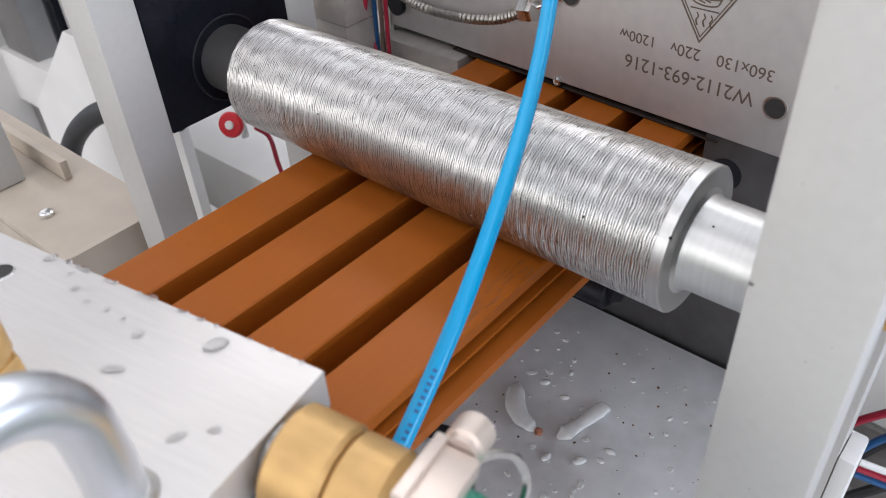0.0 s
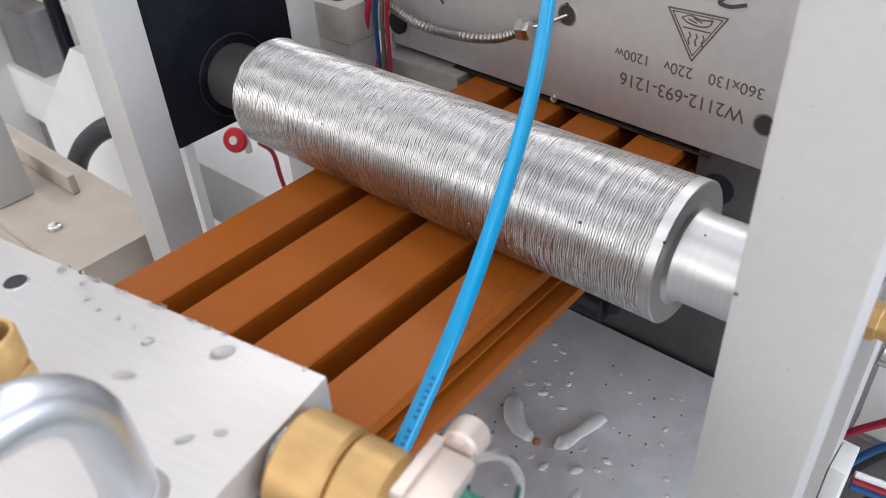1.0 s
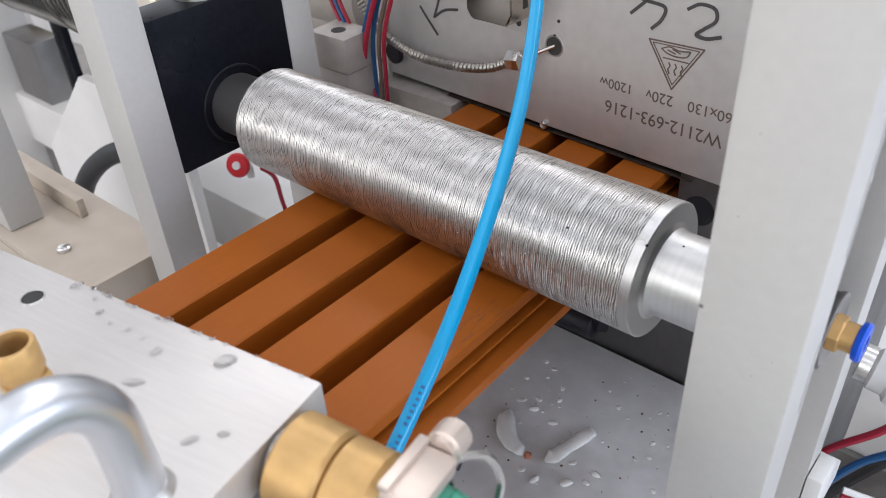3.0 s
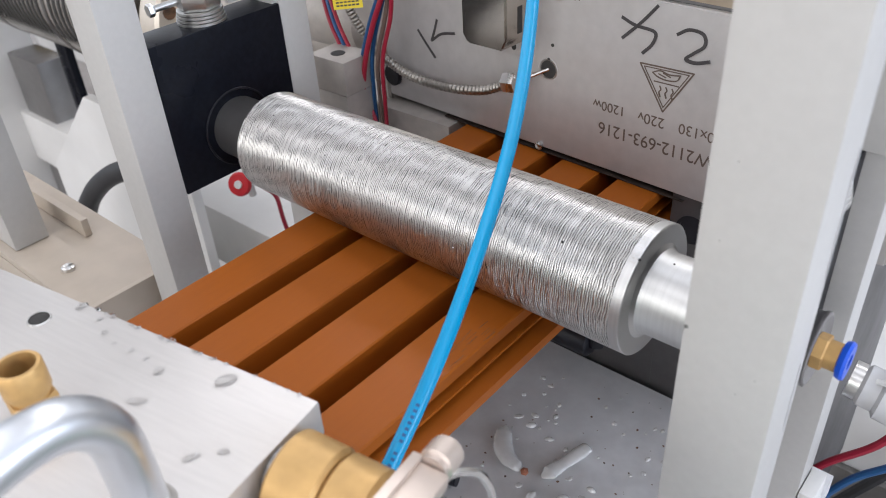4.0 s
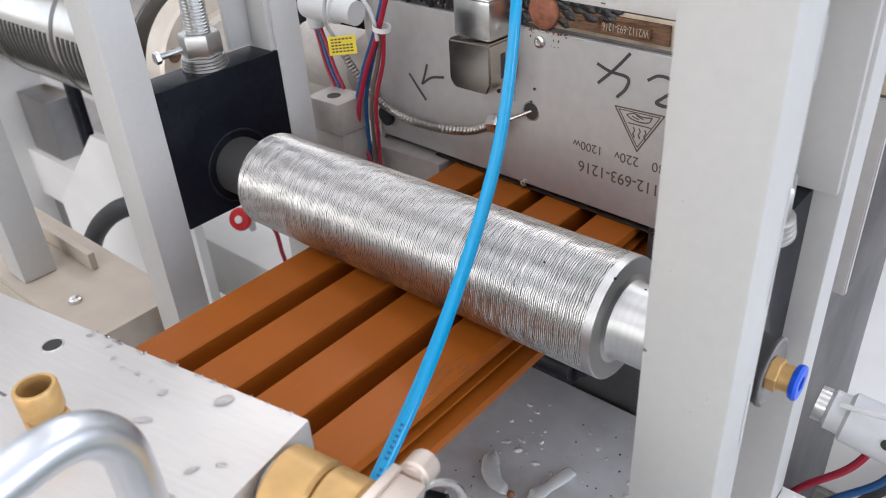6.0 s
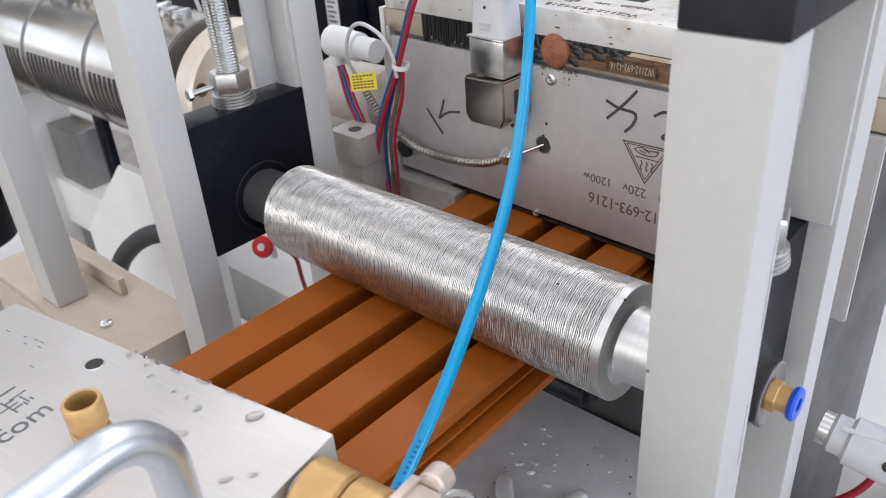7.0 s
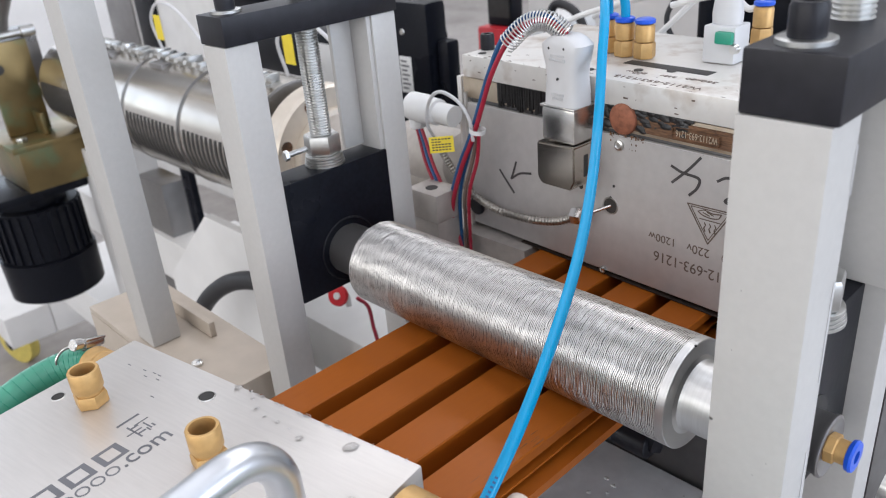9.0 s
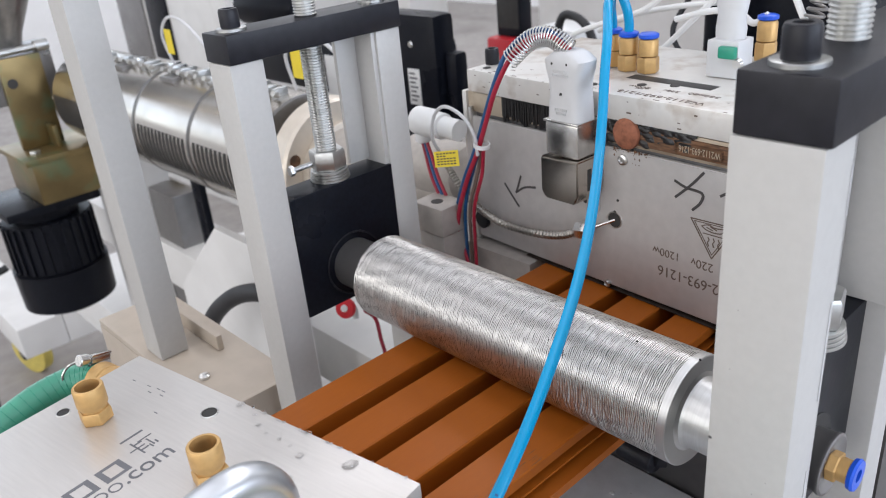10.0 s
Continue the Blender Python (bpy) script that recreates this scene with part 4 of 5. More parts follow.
CF = LM @ pose(-0.2178, -0.0150, -0.0170, 0, 0, 180) @ Matrix.Diagonal((0.82, 0.82, 0.82, 1))
hose_coupling(CF, "brass hose coupling with green hose at the far lid edge", [(0.030, 0, 0), (0.040, 0.004, 0), (0.052, 0.018, -0.002), (0.060, 0.045, -0.008), (0.064, 0.08, -0.022), (0.062, 0.14, -0.06)])
hose_clamp(CF @ pose(0.037, 0.002, 0, 20, 0, 12) @ Matrix.Diagonal((0.8, 0.8, 0.92, 1)), "steel")


# water drops on the lid
def drops():
    rg = random.Random(8)
    spots = [(-0.0364, -0.0074, 0.0042, 0.0026), (-0.0623, -0.0152, 0.0021, 0.0019), (-0.121, -0.002, 0.0026, 0.0017), (-0.0575, -0.0298, 0.0042, 0.0016), (-0.0215, -0.0394, 0.0030, 0.0013), (-0.0138, -0.0325, 0.0022, 0.0012),
             (-0.0986, -0.0094, 0.0016, 0.0013), (-0.0807, -0.0116, 0.0014, 0.0011), (-0.107, -0.0045, 0.0015, 0.0009), (-0.09, -0.012, 0.0012, 0.0008), (-0.072, -0.0125, 0.0012, 0.0008), (-0.0015, -0.060, 0.0035, 0.002)]
    for k in range(26):
        spots.append((-0.115 + 0.113 * rg.random(), -rg.random() * 0.0015, rg.uniform(0.0006, 0.0016), rg.uniform(0.0006, 0.001)))
    for x, y, a, b in spots:
        bm = bmesh.new()
        bmesh.ops.create_uvsphere(bm, u_segments=16, v_segments=8, radius=1, matrix=Matrix.Diagonal((a, b, min(a, b) * 0.75, 1)))
        d = single("water_drop", bm, "water", "clear water drop standing on the steel lid", "water drop", "water drops")
        d.matrix_world = LM @ pose(x, y, 0.0001, 0, 0, rg.uniform(25, 60) if a > 0.002 else rg.uniform(-60, 60))


drops()


# ---- blue air tube over the roller ----
def air_tube():
    pts = [(0.2811, -0.1740, -0.0103), (0.2780, -0.1523, 0.0026), (0.2746, -0.1303, 0.0153), (0.2704, -0.1080, 0.0276), (0.2650, -0.0854, 0.0396), (0.2583, -0.0629, 0.0513), (0.2505, -0.0401, 0.0628),
           (0.2419, -0.0174, 0.0742), (0.2324, 0.0052, 0.0857), (0.2217, 0.0274, 0.0976), (0.2100, 0.0493, 0.1098), (0.1976, 0.0707, 0.1220), (0.1847, 0.0917, 0.1350), (0.1742, 0.1090, 0.1520),
           (0.1629, 0.1270, 0.1750), (0.1507, 0.1470, 0.1978), (0.1345, 0.1700, 0.2140), (0.1205, 0.1940, 0.2160), (0.1110, 0.2070, 0.2050), (0.1092, 0.2115, 0.1950), (0.1090, 0.2120, 0.1860)]
    ob = thing("air_tube", "bright blue plastic air tube looping over the roller", "air tube")
    part("tube_wall", T(pts, 0.0035, 16, 10), "blue_tube", ob)
    # print along the tube: plain dark bars
    path = smooth_path(pts, 10)
    for k in range(12, 30):
        if k % 8 == 5:
            continue
        p, q = path[k], path[k + 1]
        d = (q - p).normalized()
        eye = Vector((0.41, -0.25, 0.24))
        n = (eye - p).normalized()
        n = (n - d * n.dot(d)).normalized()
        s = d.cross(n)
        bm = bmesh.new()
        box(bm, -0.0006, 0.0006, -0.0008, 0.0008, -0.0003, 0.00006)
        bm.transform(Matrix.Translation(p + n * 0.0035) @ Matrix((d, s, n)).transposed().to_4x4())
        part("print_mark", bm, "blue_wire", ob)
    return ob


air_tube()


def push_fitting(p, h=0.03, label="brass push-in air fitting with a blue collar on the die", collar="blue_plastic"):
    ob = thing("air_fitting", label, "pipe fitting", "die air fittings")
    ob.location = p
    part("brass_body", hexagon(bmesh.new(), (0, 0, 0), (0, 0, 1), h * 0.4, 0.0085), "brass", ob)
    part("brass_stem", lathe(bmesh.new(), (0, 0, h * 0.4), (0, 0, 1), [(0, 0.006), (0.001, 0.0075), (h * 0.4, 0.0075), (h * 0.45, 0.0065)], 20), "brass", ob)
    part("collar", lathe(bmesh.new(), (0, 0, h * 0.85), (0, 0, 1), [(0, 0.0055), (0.001, 0.0078), (0.0035, 0.0078), (0.0045, 0.006)], 20), collar, ob)
    return ob


single("air_tube", T([(0.129, 0.205, 0.184), (0.1290, 0.2048, 0.196), (0.1270, 0.203, 0.208), (0.1200, 0.200, 0.226), (0.106, 0.192, 0.25), (0.09, 0.17, 0.30)], 0.0037, 14, 8), "blue_tube", "short blue plastic air tube rising from the die fitting", "air tube")
for p in ((0.109, 0.212, 0.1582), (0.129, 0.205, 0.1582), (0.147, 0.205, 0.1582)):
    push_fitting(p)


# ---- wires, thermocouple and small hardware at the die's left side ----
def P2(x, y, z):
    return PM @ Vector((x, y, z))


def wiring():
    plug = P2(-0.015, -0.0155, 0.1895)
    red = [plug, (0.120, 0.122, 0.1985), (0.104, 0.118, 0.1960), (0.087, 0.113, 0.181), (0.073, 0.110, 0.157), (0.061, 0.110, 0.130), (0.049, 0.110, 0.103), (0.030, 0.112, 0.070), (0.013, 0.115, 0.030), (0.006, 0.118, -0.02), (0.004, 0.118, -0.12)]
    cable = thing("heater_cable", "red and blue heater wires in a spring sleeve leaving the plug", "cable")
    part("red_wire", T(red, 0.0020, 10, 8), "red_wire", cable)
    part("blue_wire", T([Vector(p) + Vector((-0.006, 0.003, 0.0035 if i < 4 else -0.001)) for i, p in enumerate(red)], 0.0019, 10, 8), "blue_wire", cable)
    part("spring_sleeve", helix(bmesh.new(), red[:4], 0.0072, 0.0006, 24, 6), "steel", cable, "coiled steel wire sleeve")
    part("cable_tie", lathe(bmesh.new(), (0.0545, 0.1095, 0.108), (0.2, 0, 1), [(0, 0.0062), (0, 0.0068), (0.0035, 0.0068), (0.0035, 0.0062)], 18, caps=False), "white_plastic", cable)
    for dx, mat, nm in ((0.0, "brown_wire", "brown_wire"), (-0.006, "blue_wire", "blue_wire"), (0.005, "red_wire", "red_wire")):
        part(nm, T([(0.051 + dx * 0.4, 0.113, 0.105), (0.041 + dx, 0.116, 0.08), (0.026 + dx, 0.119, 0.045), (0.019 + dx, 0.1235, 0.0), (0.016 + dx, 0.1235, -0.14)], 0.0016, 8, 6), mat, cable)
    # thermocouple with braided sleeve
    tc = thing("thermocouple", "thermocouple with a braided steel sleeve screwed into the heater plate", "thermocouple")
    end = P2(-0.009, -0.012, 0.0500)
    pts = [end, P2(-0.030, -0.014, 0.0395), P2(-0.060, -0.014, 0.0330), P2(-0.095, -0.014, 0.0310), P2(-0.118, -0.014, 0.0345), P2(-0.136, -0.018, 0.046), P2(-0.147, -0.024, 0.065), P2(-0.154, -0.030, 0.086), (-0.003, 0.108, 0.106), (0.006, 0.104, 0.128), (0.022, 0.102, 0.139), (0.040, 0.104, 0.133), (0.049, 0.107, 0.118), (0.050, 0.109, 0.100)]
    part("braided_sleeve", tube(bmesh.new(), smooth_path(pts[:8], 16), 0.0029, 10, 1, 0.24, False), "braid", tc)
    part("lead", T(pts[7:], 0.0015, 8, 8), "plug_grey", tc)
    part("hexagon_ferrule", hexagon(bmesh.new(), end - Vector((0.004, 0, 0.001)), (1, 0, 0.15), 0.010, 0.0072), "steel", tc, "nickel-plated ferrule")
    part("probe", T([end, P2(0.0015, -0.007, 0.0540), P2(0.0137, 0.0005, 0.0603)], 0.0013, 8, 6), "steel", tc)
    tag = thing("cable_tag", "yellow printed paper tag tied to the cable", "tag")
    tag.matrix_world = Matrix.Translation((0.017, 0.104, 0.0925)) @ pose(0, 0, 0, 78, -8, 22) @ Matrix.Diagonal((0.8, 0.8, 0.8, 1))
    paper = part("tag_paper", B(-0.0145, 0.0145, -0.0085, 0.0085, -0.0001, 0.0001), "yellow", tag)
    for z in range(5):
        for k in range(6 if z != 1 else 3):
            x = -0.0115 + 0.0039 * k
            part("print_bar", B(x, x + 0.0030, 0.0050 - z * 0.0028, 0.0064 - z * 0.0028, 0.00011, 0.00014), "ink", paper)
    # hinge cylinder and drilled block beside the die
    hc = thing("knob_cylinder", "white plastic cable gland beside the die", "cable gland")
    part("gland_body", lathe(bmesh.new(), (-0.050, 0.132, 0.1100), (1, 0, -0.04), [(0, 0.010), (0.002, 0.0128), (0.020, 0.0132), (0.022, 0.0120), (0.036, 0.0118), (0.037, 0.0095), (0.056, 0.0095)], 28), "white_plastic", hc)
    part("gland_spout", lathe(bmesh.new(), (-0.043, 0.132, 0.099), (0, 0, -1), [(0, 0.0075), (0.008, 0.0075), (0.009, 0.006)], 20), "white_plastic", hc)
    for k, mt in enumerate(("red_wire", "blue_wire", "red_wire")):
        part("wire", T([(-0.043 + 0.003 * (k - 1), 0.132, 0.094), (-0.040 + 0.004 * k, 0.130, 0.080), (-0.030 + 0.005 * k, 0.126, 0.060), (-0.012 + 0.005 * k, 0.122, 0.035), (0.010 + 0.004 * k, 0.121, -0.02)], 0.0016, 8, 6), mt, hc)
    part("stand_rod", lathe(bmesh.new(), (0.0035, 0.150, -0.10), (0, 0, 1), [(0, 0.0022), (0.225, 0.0022)], 12), "steel", hc)
    db = thing("drilled_block", "drilled grey steel block bolted up beside the die", "steel block")
    upper = part("block_top", B(-0.024, 0.014, 0.095, 0.125, 0.0205, 0.0470, 0.0012), "fired_steel", db)
    part("block_foot", B(-0.022, 0.0125, 0.096, 0.124, -0.10, 0.0200, 0.0012), "fired_steel", db)
    part("block_hole", lathe(bmesh.new(), (-0.005, 0.108, 0.0469), (0, 0, 1), [(0, 0.0056), (0.0004, 0.0056)], 24), "slot_dark", upper)
    single("tan_post", B(0.0, 0.022, 0.150, 0.17, -0.16, -0.0035, 0.001), "tan_band", "tan metal strut under the die plate", "strut")
    single("brown_roll", lathe(bmesh.new(), (-0.10, 0.17, 0.050), (1, 0, 0), [(0, 0.028), (0.075, 0.028), (0.08, 0.024), (0.088, 0.02)], 32), "fired_steel", "brown metal pipe stub behind the drilled block", "pipe")
    cap_screw("cap_screw", P2(-0.143, 0.026, 0.1576), (0, 0, 1), 0.0062, 0.0135, "black socket head screw standing on the die's upper plate", "die screws")


wiring()


# ---- left side: bracket, outer post ----
def left_bracket():
    ob = thing("channel_bracket", "beige painted channel bracket carrying the outer post", "bracket")
    part("channel_web", B(-0.30, -0.050, -0.118, -0.040, -0.084, -0.078, 0.001), "beige_paint", ob)
    part("channel_flange", B(-0.30, -0.050, -0.1185, -0.1125, -0.135, -0.0843, 0.001), "beige_paint", ob)
    part("channel_flange", B(-0.30, -0.138, -0.066, -0.060, -0.0777, -0.062, 0.001), "beige_paint", ob)
    part("channel_end", B(-0.052, -0.0475, -0.118, -0.040, -0.135, -0.0777, 0.001), "beige_paint", ob)
    part("bracket_screw", lathe(bmesh.new(), (-0.108, -0.097, -0.0779), (0, 0, 1), [(0, 0.0052), (0.0025, 0.0050), (0.0035, 0.0035), (0.0028, 0.0012)], 24), "steel", ob)
    part("bracket_support", B(-0.28, -0.07, -0.105, -0.05, HALL_Z0, -0.136, 0.002), "beige_paint", ob)
    single("outer_post", B(-0.1985, -0.165, -0.1105, -0.083, -0.0775, 0.62, 0.0015), "grey_paint", "light grey painted steel post on the channel bracket", "post")


left_bracket()


# ---- extruder behind ----
def extruder():
    ob = thing("extruder_barrel", "extruder barrel in slotted stainless heater covers", "extruder")
    ax_y, ax_z, r = 0.20, -0.005, 0.085
    part("barrel_end", lathe(bmesh.new(), (-1.0755, ax_y, ax_z), (1, 0, 0), [(0, r * 0.8), (0.029, r * 0.8)], 40), "dark_steel", ob)
    for k in range(4):
        x0 = -1.046 + 0.177 * k
        cover = part("barrel_cover", lathe(bmesh.new(), (x0, ax_y, ax_z), (1, 0, 0), [(0, r * 0.97), (0, r), (0.170, r), (0.170, r * 0.97)], 64), "cover_steel", ob, "slotted stainless heater cover")
        part("cover_seam", lathe(bmesh.new(), (x0 + 0.1702, ax_y, ax_z), (1, 0, 0), [(0, r * 0.985), (0.0002, r * 1.014), (0.0020, r * 1.014), (0.0026, r * 0.985), (0.0040, r * 0.985), (0.0046, r * 1.014), (0.0064, r * 1.014), (0.0066, r * 0.985)], 64), "dark_steel", ob, "double beaded band between the covers")
        for j in range(13):
            xs = x0 + 0.013 + 0.0120 * j
            bm = bmesh.new()
            arc = [radians(180 - 13 + 36 * t / 8) for t in range(9)]
            rings = [[(xs + a, ax_y + (r + b) * math.cos(w), ax_z + (r + b) * math.sin(w)) for a, b in ((-0.0028, -0.002), (0.0028, -0.002), (0.0028, 0.0008), (-0.0028, 0.0008))] for w in arc]
            loft(bm, rings)
            part("vent_slot", bm, "slot_dark", cover)
        # clamp screws and terminals on top
        rg = random.Random(k)
        for j in range(6):
            xs = x0 + 0.010 + 0.026 * j
            hgt = rg.uniform(0.005, 0.012)
            part("terminal_block", B(xs, xs + rg.uniform(0.006, 0.013), ax_y - rg.uniform(0.018, 0.028), ax_y - rg.uniform(-0.004, 0.010), ax_z + r - 0.008, ax_z + r + hgt, 0.0015), "zinc" if j % 3 else "steel", ob)
            part("clamp_screw", lathe(bmesh.new(), (xs + 0.010, ax_y - 0.022, ax_z + r + 0.002), (0.3, -1, 0.5), [(0, 0.0035), (0.010, 0.0035), (0.010, 0.002)], 12), "zinc", ob)
        part("clamp_strap", B(x0 + 0.030, x0 + 0.070, ax_y - 0.040, ax_y - 0.020, ax_z + r * 0.89, ax_z + r * 0.985, 0.001), "dull_steel", ob, "bent steel clamp strap")
    flange = part("end_flange", lathe(bmesh.new(), (-0.318, ax_y + 0.004, ax_z), (1, 0, 0), [(0, 0.060), (0.004, 0.086), (0.030, 0.086), (0.034, 0.083), (0.034, 0.030)], 72), "flange_steel", ob, "round pale steel end flange")
    part("flange_rim", lathe(bmesh.new(), (-0.2838, ax_y + 0.004, ax_z), (1, 0, 0), [(0, 0.060), (0.012, 0.060), (0.014, 0.057), (0.014, 0.030)], 64), "flange_steel", ob, "raised ring on the end flange")
    for a in range(8):
        w = radians(22 + 45 * a)
        part("flange_hole", lathe(bmesh.new(), (-0.2838, ax_y + 0.004 + 0.072 * math.cos(w), ax_z + 0.072 * math.sin(w)), (1, 0, 0), [(0, 0.0075), (0.0004, 0.0075)], 20), "scorched", flange)
    part("adapter", lathe(bmesh.new(), (-0.2696, ax_y, ax_z + 0.02), (1, 0, 0), [(0, 0.034), (0.14, 0.034), (0.15, 0.030), (0.275, 0.030)], 40), "fired_steel", ob)
    for k in range(2):
        wire = T([(-0.67 + 0.33 * k, ax_y - 0.01, ax_z + r + 0.010), (-0.665 + 0.33 * k, ax_y - 0.02, ax_z + r + 0.055), (-0.63 + 0.33 * k, ax_y - 0.02, ax_z + r + 0.082), (-0.57 + 0.33 * k, ax_y - 0.02, ax_z + r + 0.070), (-0.515 + 0.33 * k, ax_y - 0.01, ax_z + r + 0.012)], 0.0022, 8, 8)
        part("heater_lead", wire, "plug_grey", ob)
        part("lead_tag", B(-0.648 + 0.33 * k, -0.628 + 0.33 * k, ax_y - 0.024, ax_y - 0.0232, ax_z + r + 0.030, ax_z + r + 0.065), "yellow", ob)
    base = thing("machine_stand", "white painted steel stand under the extruder", "machine stand")
    bm = bmesh.new()
    o = [(-0.665, -0.9), (-0.30, -0.9), (-0.30, -0.112), (-0.50, -0.112), (-0.665, -0.255)]
    loft(bm, [[(x, 0.118, z) for x, z in o], [(x, 0.130, z) for x, z in o]])
    part("front_panel", bm, "white_paint", base)
    part("side_column", B(-1.02, -0.94, 0.14, 0.25, HALL_Z0, -0.113, 0.003), "white_paint", base)
    part("side_column", B(-0.93, -0.83, 0.20, 0.25, HALL_Z0, -0.168, 0.003), "dull_steel", base)
    part("side_column", B(-0.748, -0.716, 0.205, 0.217, HALL_Z0, -0.113, 0.003), "black_paint", base)
    part("base_rail", B(-1.3, 0.02, 0.19, 0.30, -0.36, -0.27, 0.004), "white_paint", base)
    part("base_rail", B(-1.5, 0.02, 0.14, 0.36, -0.60, -0.50, 0.004), "white_paint", base)
    part("base_rail", B(-1.25, -0.3, 0.06, 0.135, -0.80, -0.73, 0.004), "white_paint", base)
    kn = thing("star_knob", "red star knob on the extruder stand", "knob")
    part("knob_ring", lathe(bmesh.new(), (-0.187, 0.115, -0.129), (0.5, -1, 0.4), [(0, 0.006), (0.002, 0.012), (0.005, 0.0125), (0.008, 0.011), (0.008, 0.006)], 24), "red_paint", kn)
    part("knob_hub", lathe(bmesh.new(), (-0.184, 0.1095, -0.1265), (0.5, -1, 0.4), [(0, 0.0045), (0.003, 0.004)], 18), "white_plastic", kn)
    part("knob_stem", T([(-0.187, 0.115, -0.129), (-0.190, 0.125, -0.134), (-0.192, 0.128, -0.150)], 0.004, 10, 5), "white_plastic", kn)
    single("pull_cord", T([(-0.190, 0.14, -0.145), (-0.184, 0.15, -0.160), (-0.178, 0.15, -0.190), (-0.172, 0.155, -0.220), (-0.172, 0.19, -0.272)], 0.0024, 8, 8), "red_wire", "thin red cord hanging beside the profile", "cord")
    single("black_loop_hose", T([(-0.24, 0.09, -0.13), (-0.34, 0.08, -0.145), (-0.41, 0.07, -0.18), (-0.46, 0.06, -0.235), (-0.475, 0.05, -0.31), (-0.44, 0.04, -0.38), (-0.38, 0.04, -0.42), (-0.30, 0.05, -0.46)], 0.012, 16, 8), "black_rubber", "thick black rubber hose looping beside the stand", "hose")


extruder()


def drive_motor():
    ob = thing("gear_motor", "black ribbed gear motor hanging from a zinc-plated bracket", "motor")
    x, y, dz = -1.09, 0.055, -0.103
    part("motor_cap", lathe(bmesh.new(), (x, y, dz - 0.292), (0, 0, 1), [(0, 0.072), (0.008, 0.086), (0.085, 0.088)], 40), "black_paint", ob)
    part("motor_body", lathe(bmesh.new(), (x, y, dz - 0.206), (0, 0, 1), [(0, 0.079), (0.10, 0.079)], 40), "black_paint", ob)
    fin = B(-0.0024, 0.0024, 0.0785, 0.0835, -0.203, -0.110)
    me = mesh_of("cooling_fin", fin, "black_paint", True)
    for k in range(28):
        f = new("cooling_fin", me)
        f.parent = ob
        f.matrix_basis = Matrix.Translation((x, y, dz)) @ Matrix.Rotation(2 * math.pi * k / 28, 4, "Z")
    part("motor_flange", B(x - 0.088, x + 0.080, y - 0.085, y + 0.085, -0.1865, -0.1690, 0.006), "black_paint", ob)
    part("motor_neck", lathe(bmesh.new(), (x, y, dz - 0.105), (0, 0, 1), [(0, 0.06), (0.0215, 0.06)], 32), "black_paint", ob)
    br = thing("motor_bracket", "rainbow zinc-plated steel bracket behind the gear motor", "bracket")
    part("bracket_plate", B(-1.090, -1.078, 0.050, 0.125, -0.0805, 0.085, 0.002), "gold_zinc", br)
    part("bracket_shelf", B(-1.16, -0.995, 0.025, 0.40, -0.0915, -0.0810, 0.002), "gold_zinc", br)
    part("shelf_apron", B(-1.005, -1.0, 0.035, 0.38, -0.1670, -0.0918, 0.001), "gold_zinc", br)
    part("side_apron", B(-1.16, -1.0055, 0.035, 0.040, -0.1670, -0.0918, 0.001), "gold_zinc", br)
    part("bracket_rib", B(-1.0775, -1.035, 0.098, 0.106, -0.0805, -0.040, 0.002), "gold_zinc", br)
    part("plate_hole", lathe(bmesh.new(), (-1.0779, 0.066, 0.040), (1, 0, 0), [(0, 0.009), (0.0004, 0.009)], 20), "slot_dark", br)
    part("shelf_bolt", hexagon(bmesh.new(), (-1.03, 0.055, -0.0809), (0, 0, 1), 0.008, 0.010), "zinc", br)
    hp = thing("feed_hopper", "dark stainless feed hopper cone over the barrel", "hopper")
    part("hopper_throat", B(-1.150, -1.0935, 0.030, 0.15, 0.0, 0.100, 0.004), "dull_steel", hp)
    part("hopper_cone", lathe(bmesh.new(), (-1.13, 0.085, 0.1002), (0, 0, 1), [(0, 0.030), (0.02, 0.036), (0.30, 0.17), (0.6, 0.17)], 40), "dark_steel", hp)
    part("hopper_lever", lathe(bmesh.new(), (-1.085, -0.03, 0.090), (0, 1, 0.04), [(0, 0.006), (0.15, 0.006), (0.152, 0.010), (0.175, 0.010)], 14), "zinc", hp)
    cs = thing("caster", "yellow polyurethane swivel caster under a white frame", "caster")
    part("caster_wheel", lathe(bmesh.new(), (-1.930, 0.118, -0.878), (0.35, -1, 0), [(0, 0.05), (0.004, 0.0715), (0.034, 0.0715), (0.038, 0.05)], 36), "pu_yellow", cs)
    part("caster_hub", lathe(bmesh.new(), (-1.929, 0.115, -0.878), (0.35, -1, 0), [(0, 0.020), (0.046, 0.020)], 20), "dark_steel", cs)
    part("caster_fork", B(-1.97, -1.89, 0.070, 0.128, -0.835, -0.795, 0.003), "black_paint", cs)
    part("caster_arm", B(-1.945, -1.905, 0.068, 0.074, -0.895, -0.80, 0.002), "black_paint", cs)
    copy_thing(cs, pose(0.82, 0.66, 0, 0, 0, 0))
    fr = thing("trolley_frame", "white painted trolley frame on casters", "trolley")
    part("frame_rail", B(-2.6, -1.70, 0.04, 0.16, -0.793, -0.70, 0.004), "white_paint", fr)
    part("frame_rail", B(-1.78, -1.70, 0.161, 0.80, -0.793, -0.70, 0.004), "white_paint", fr)
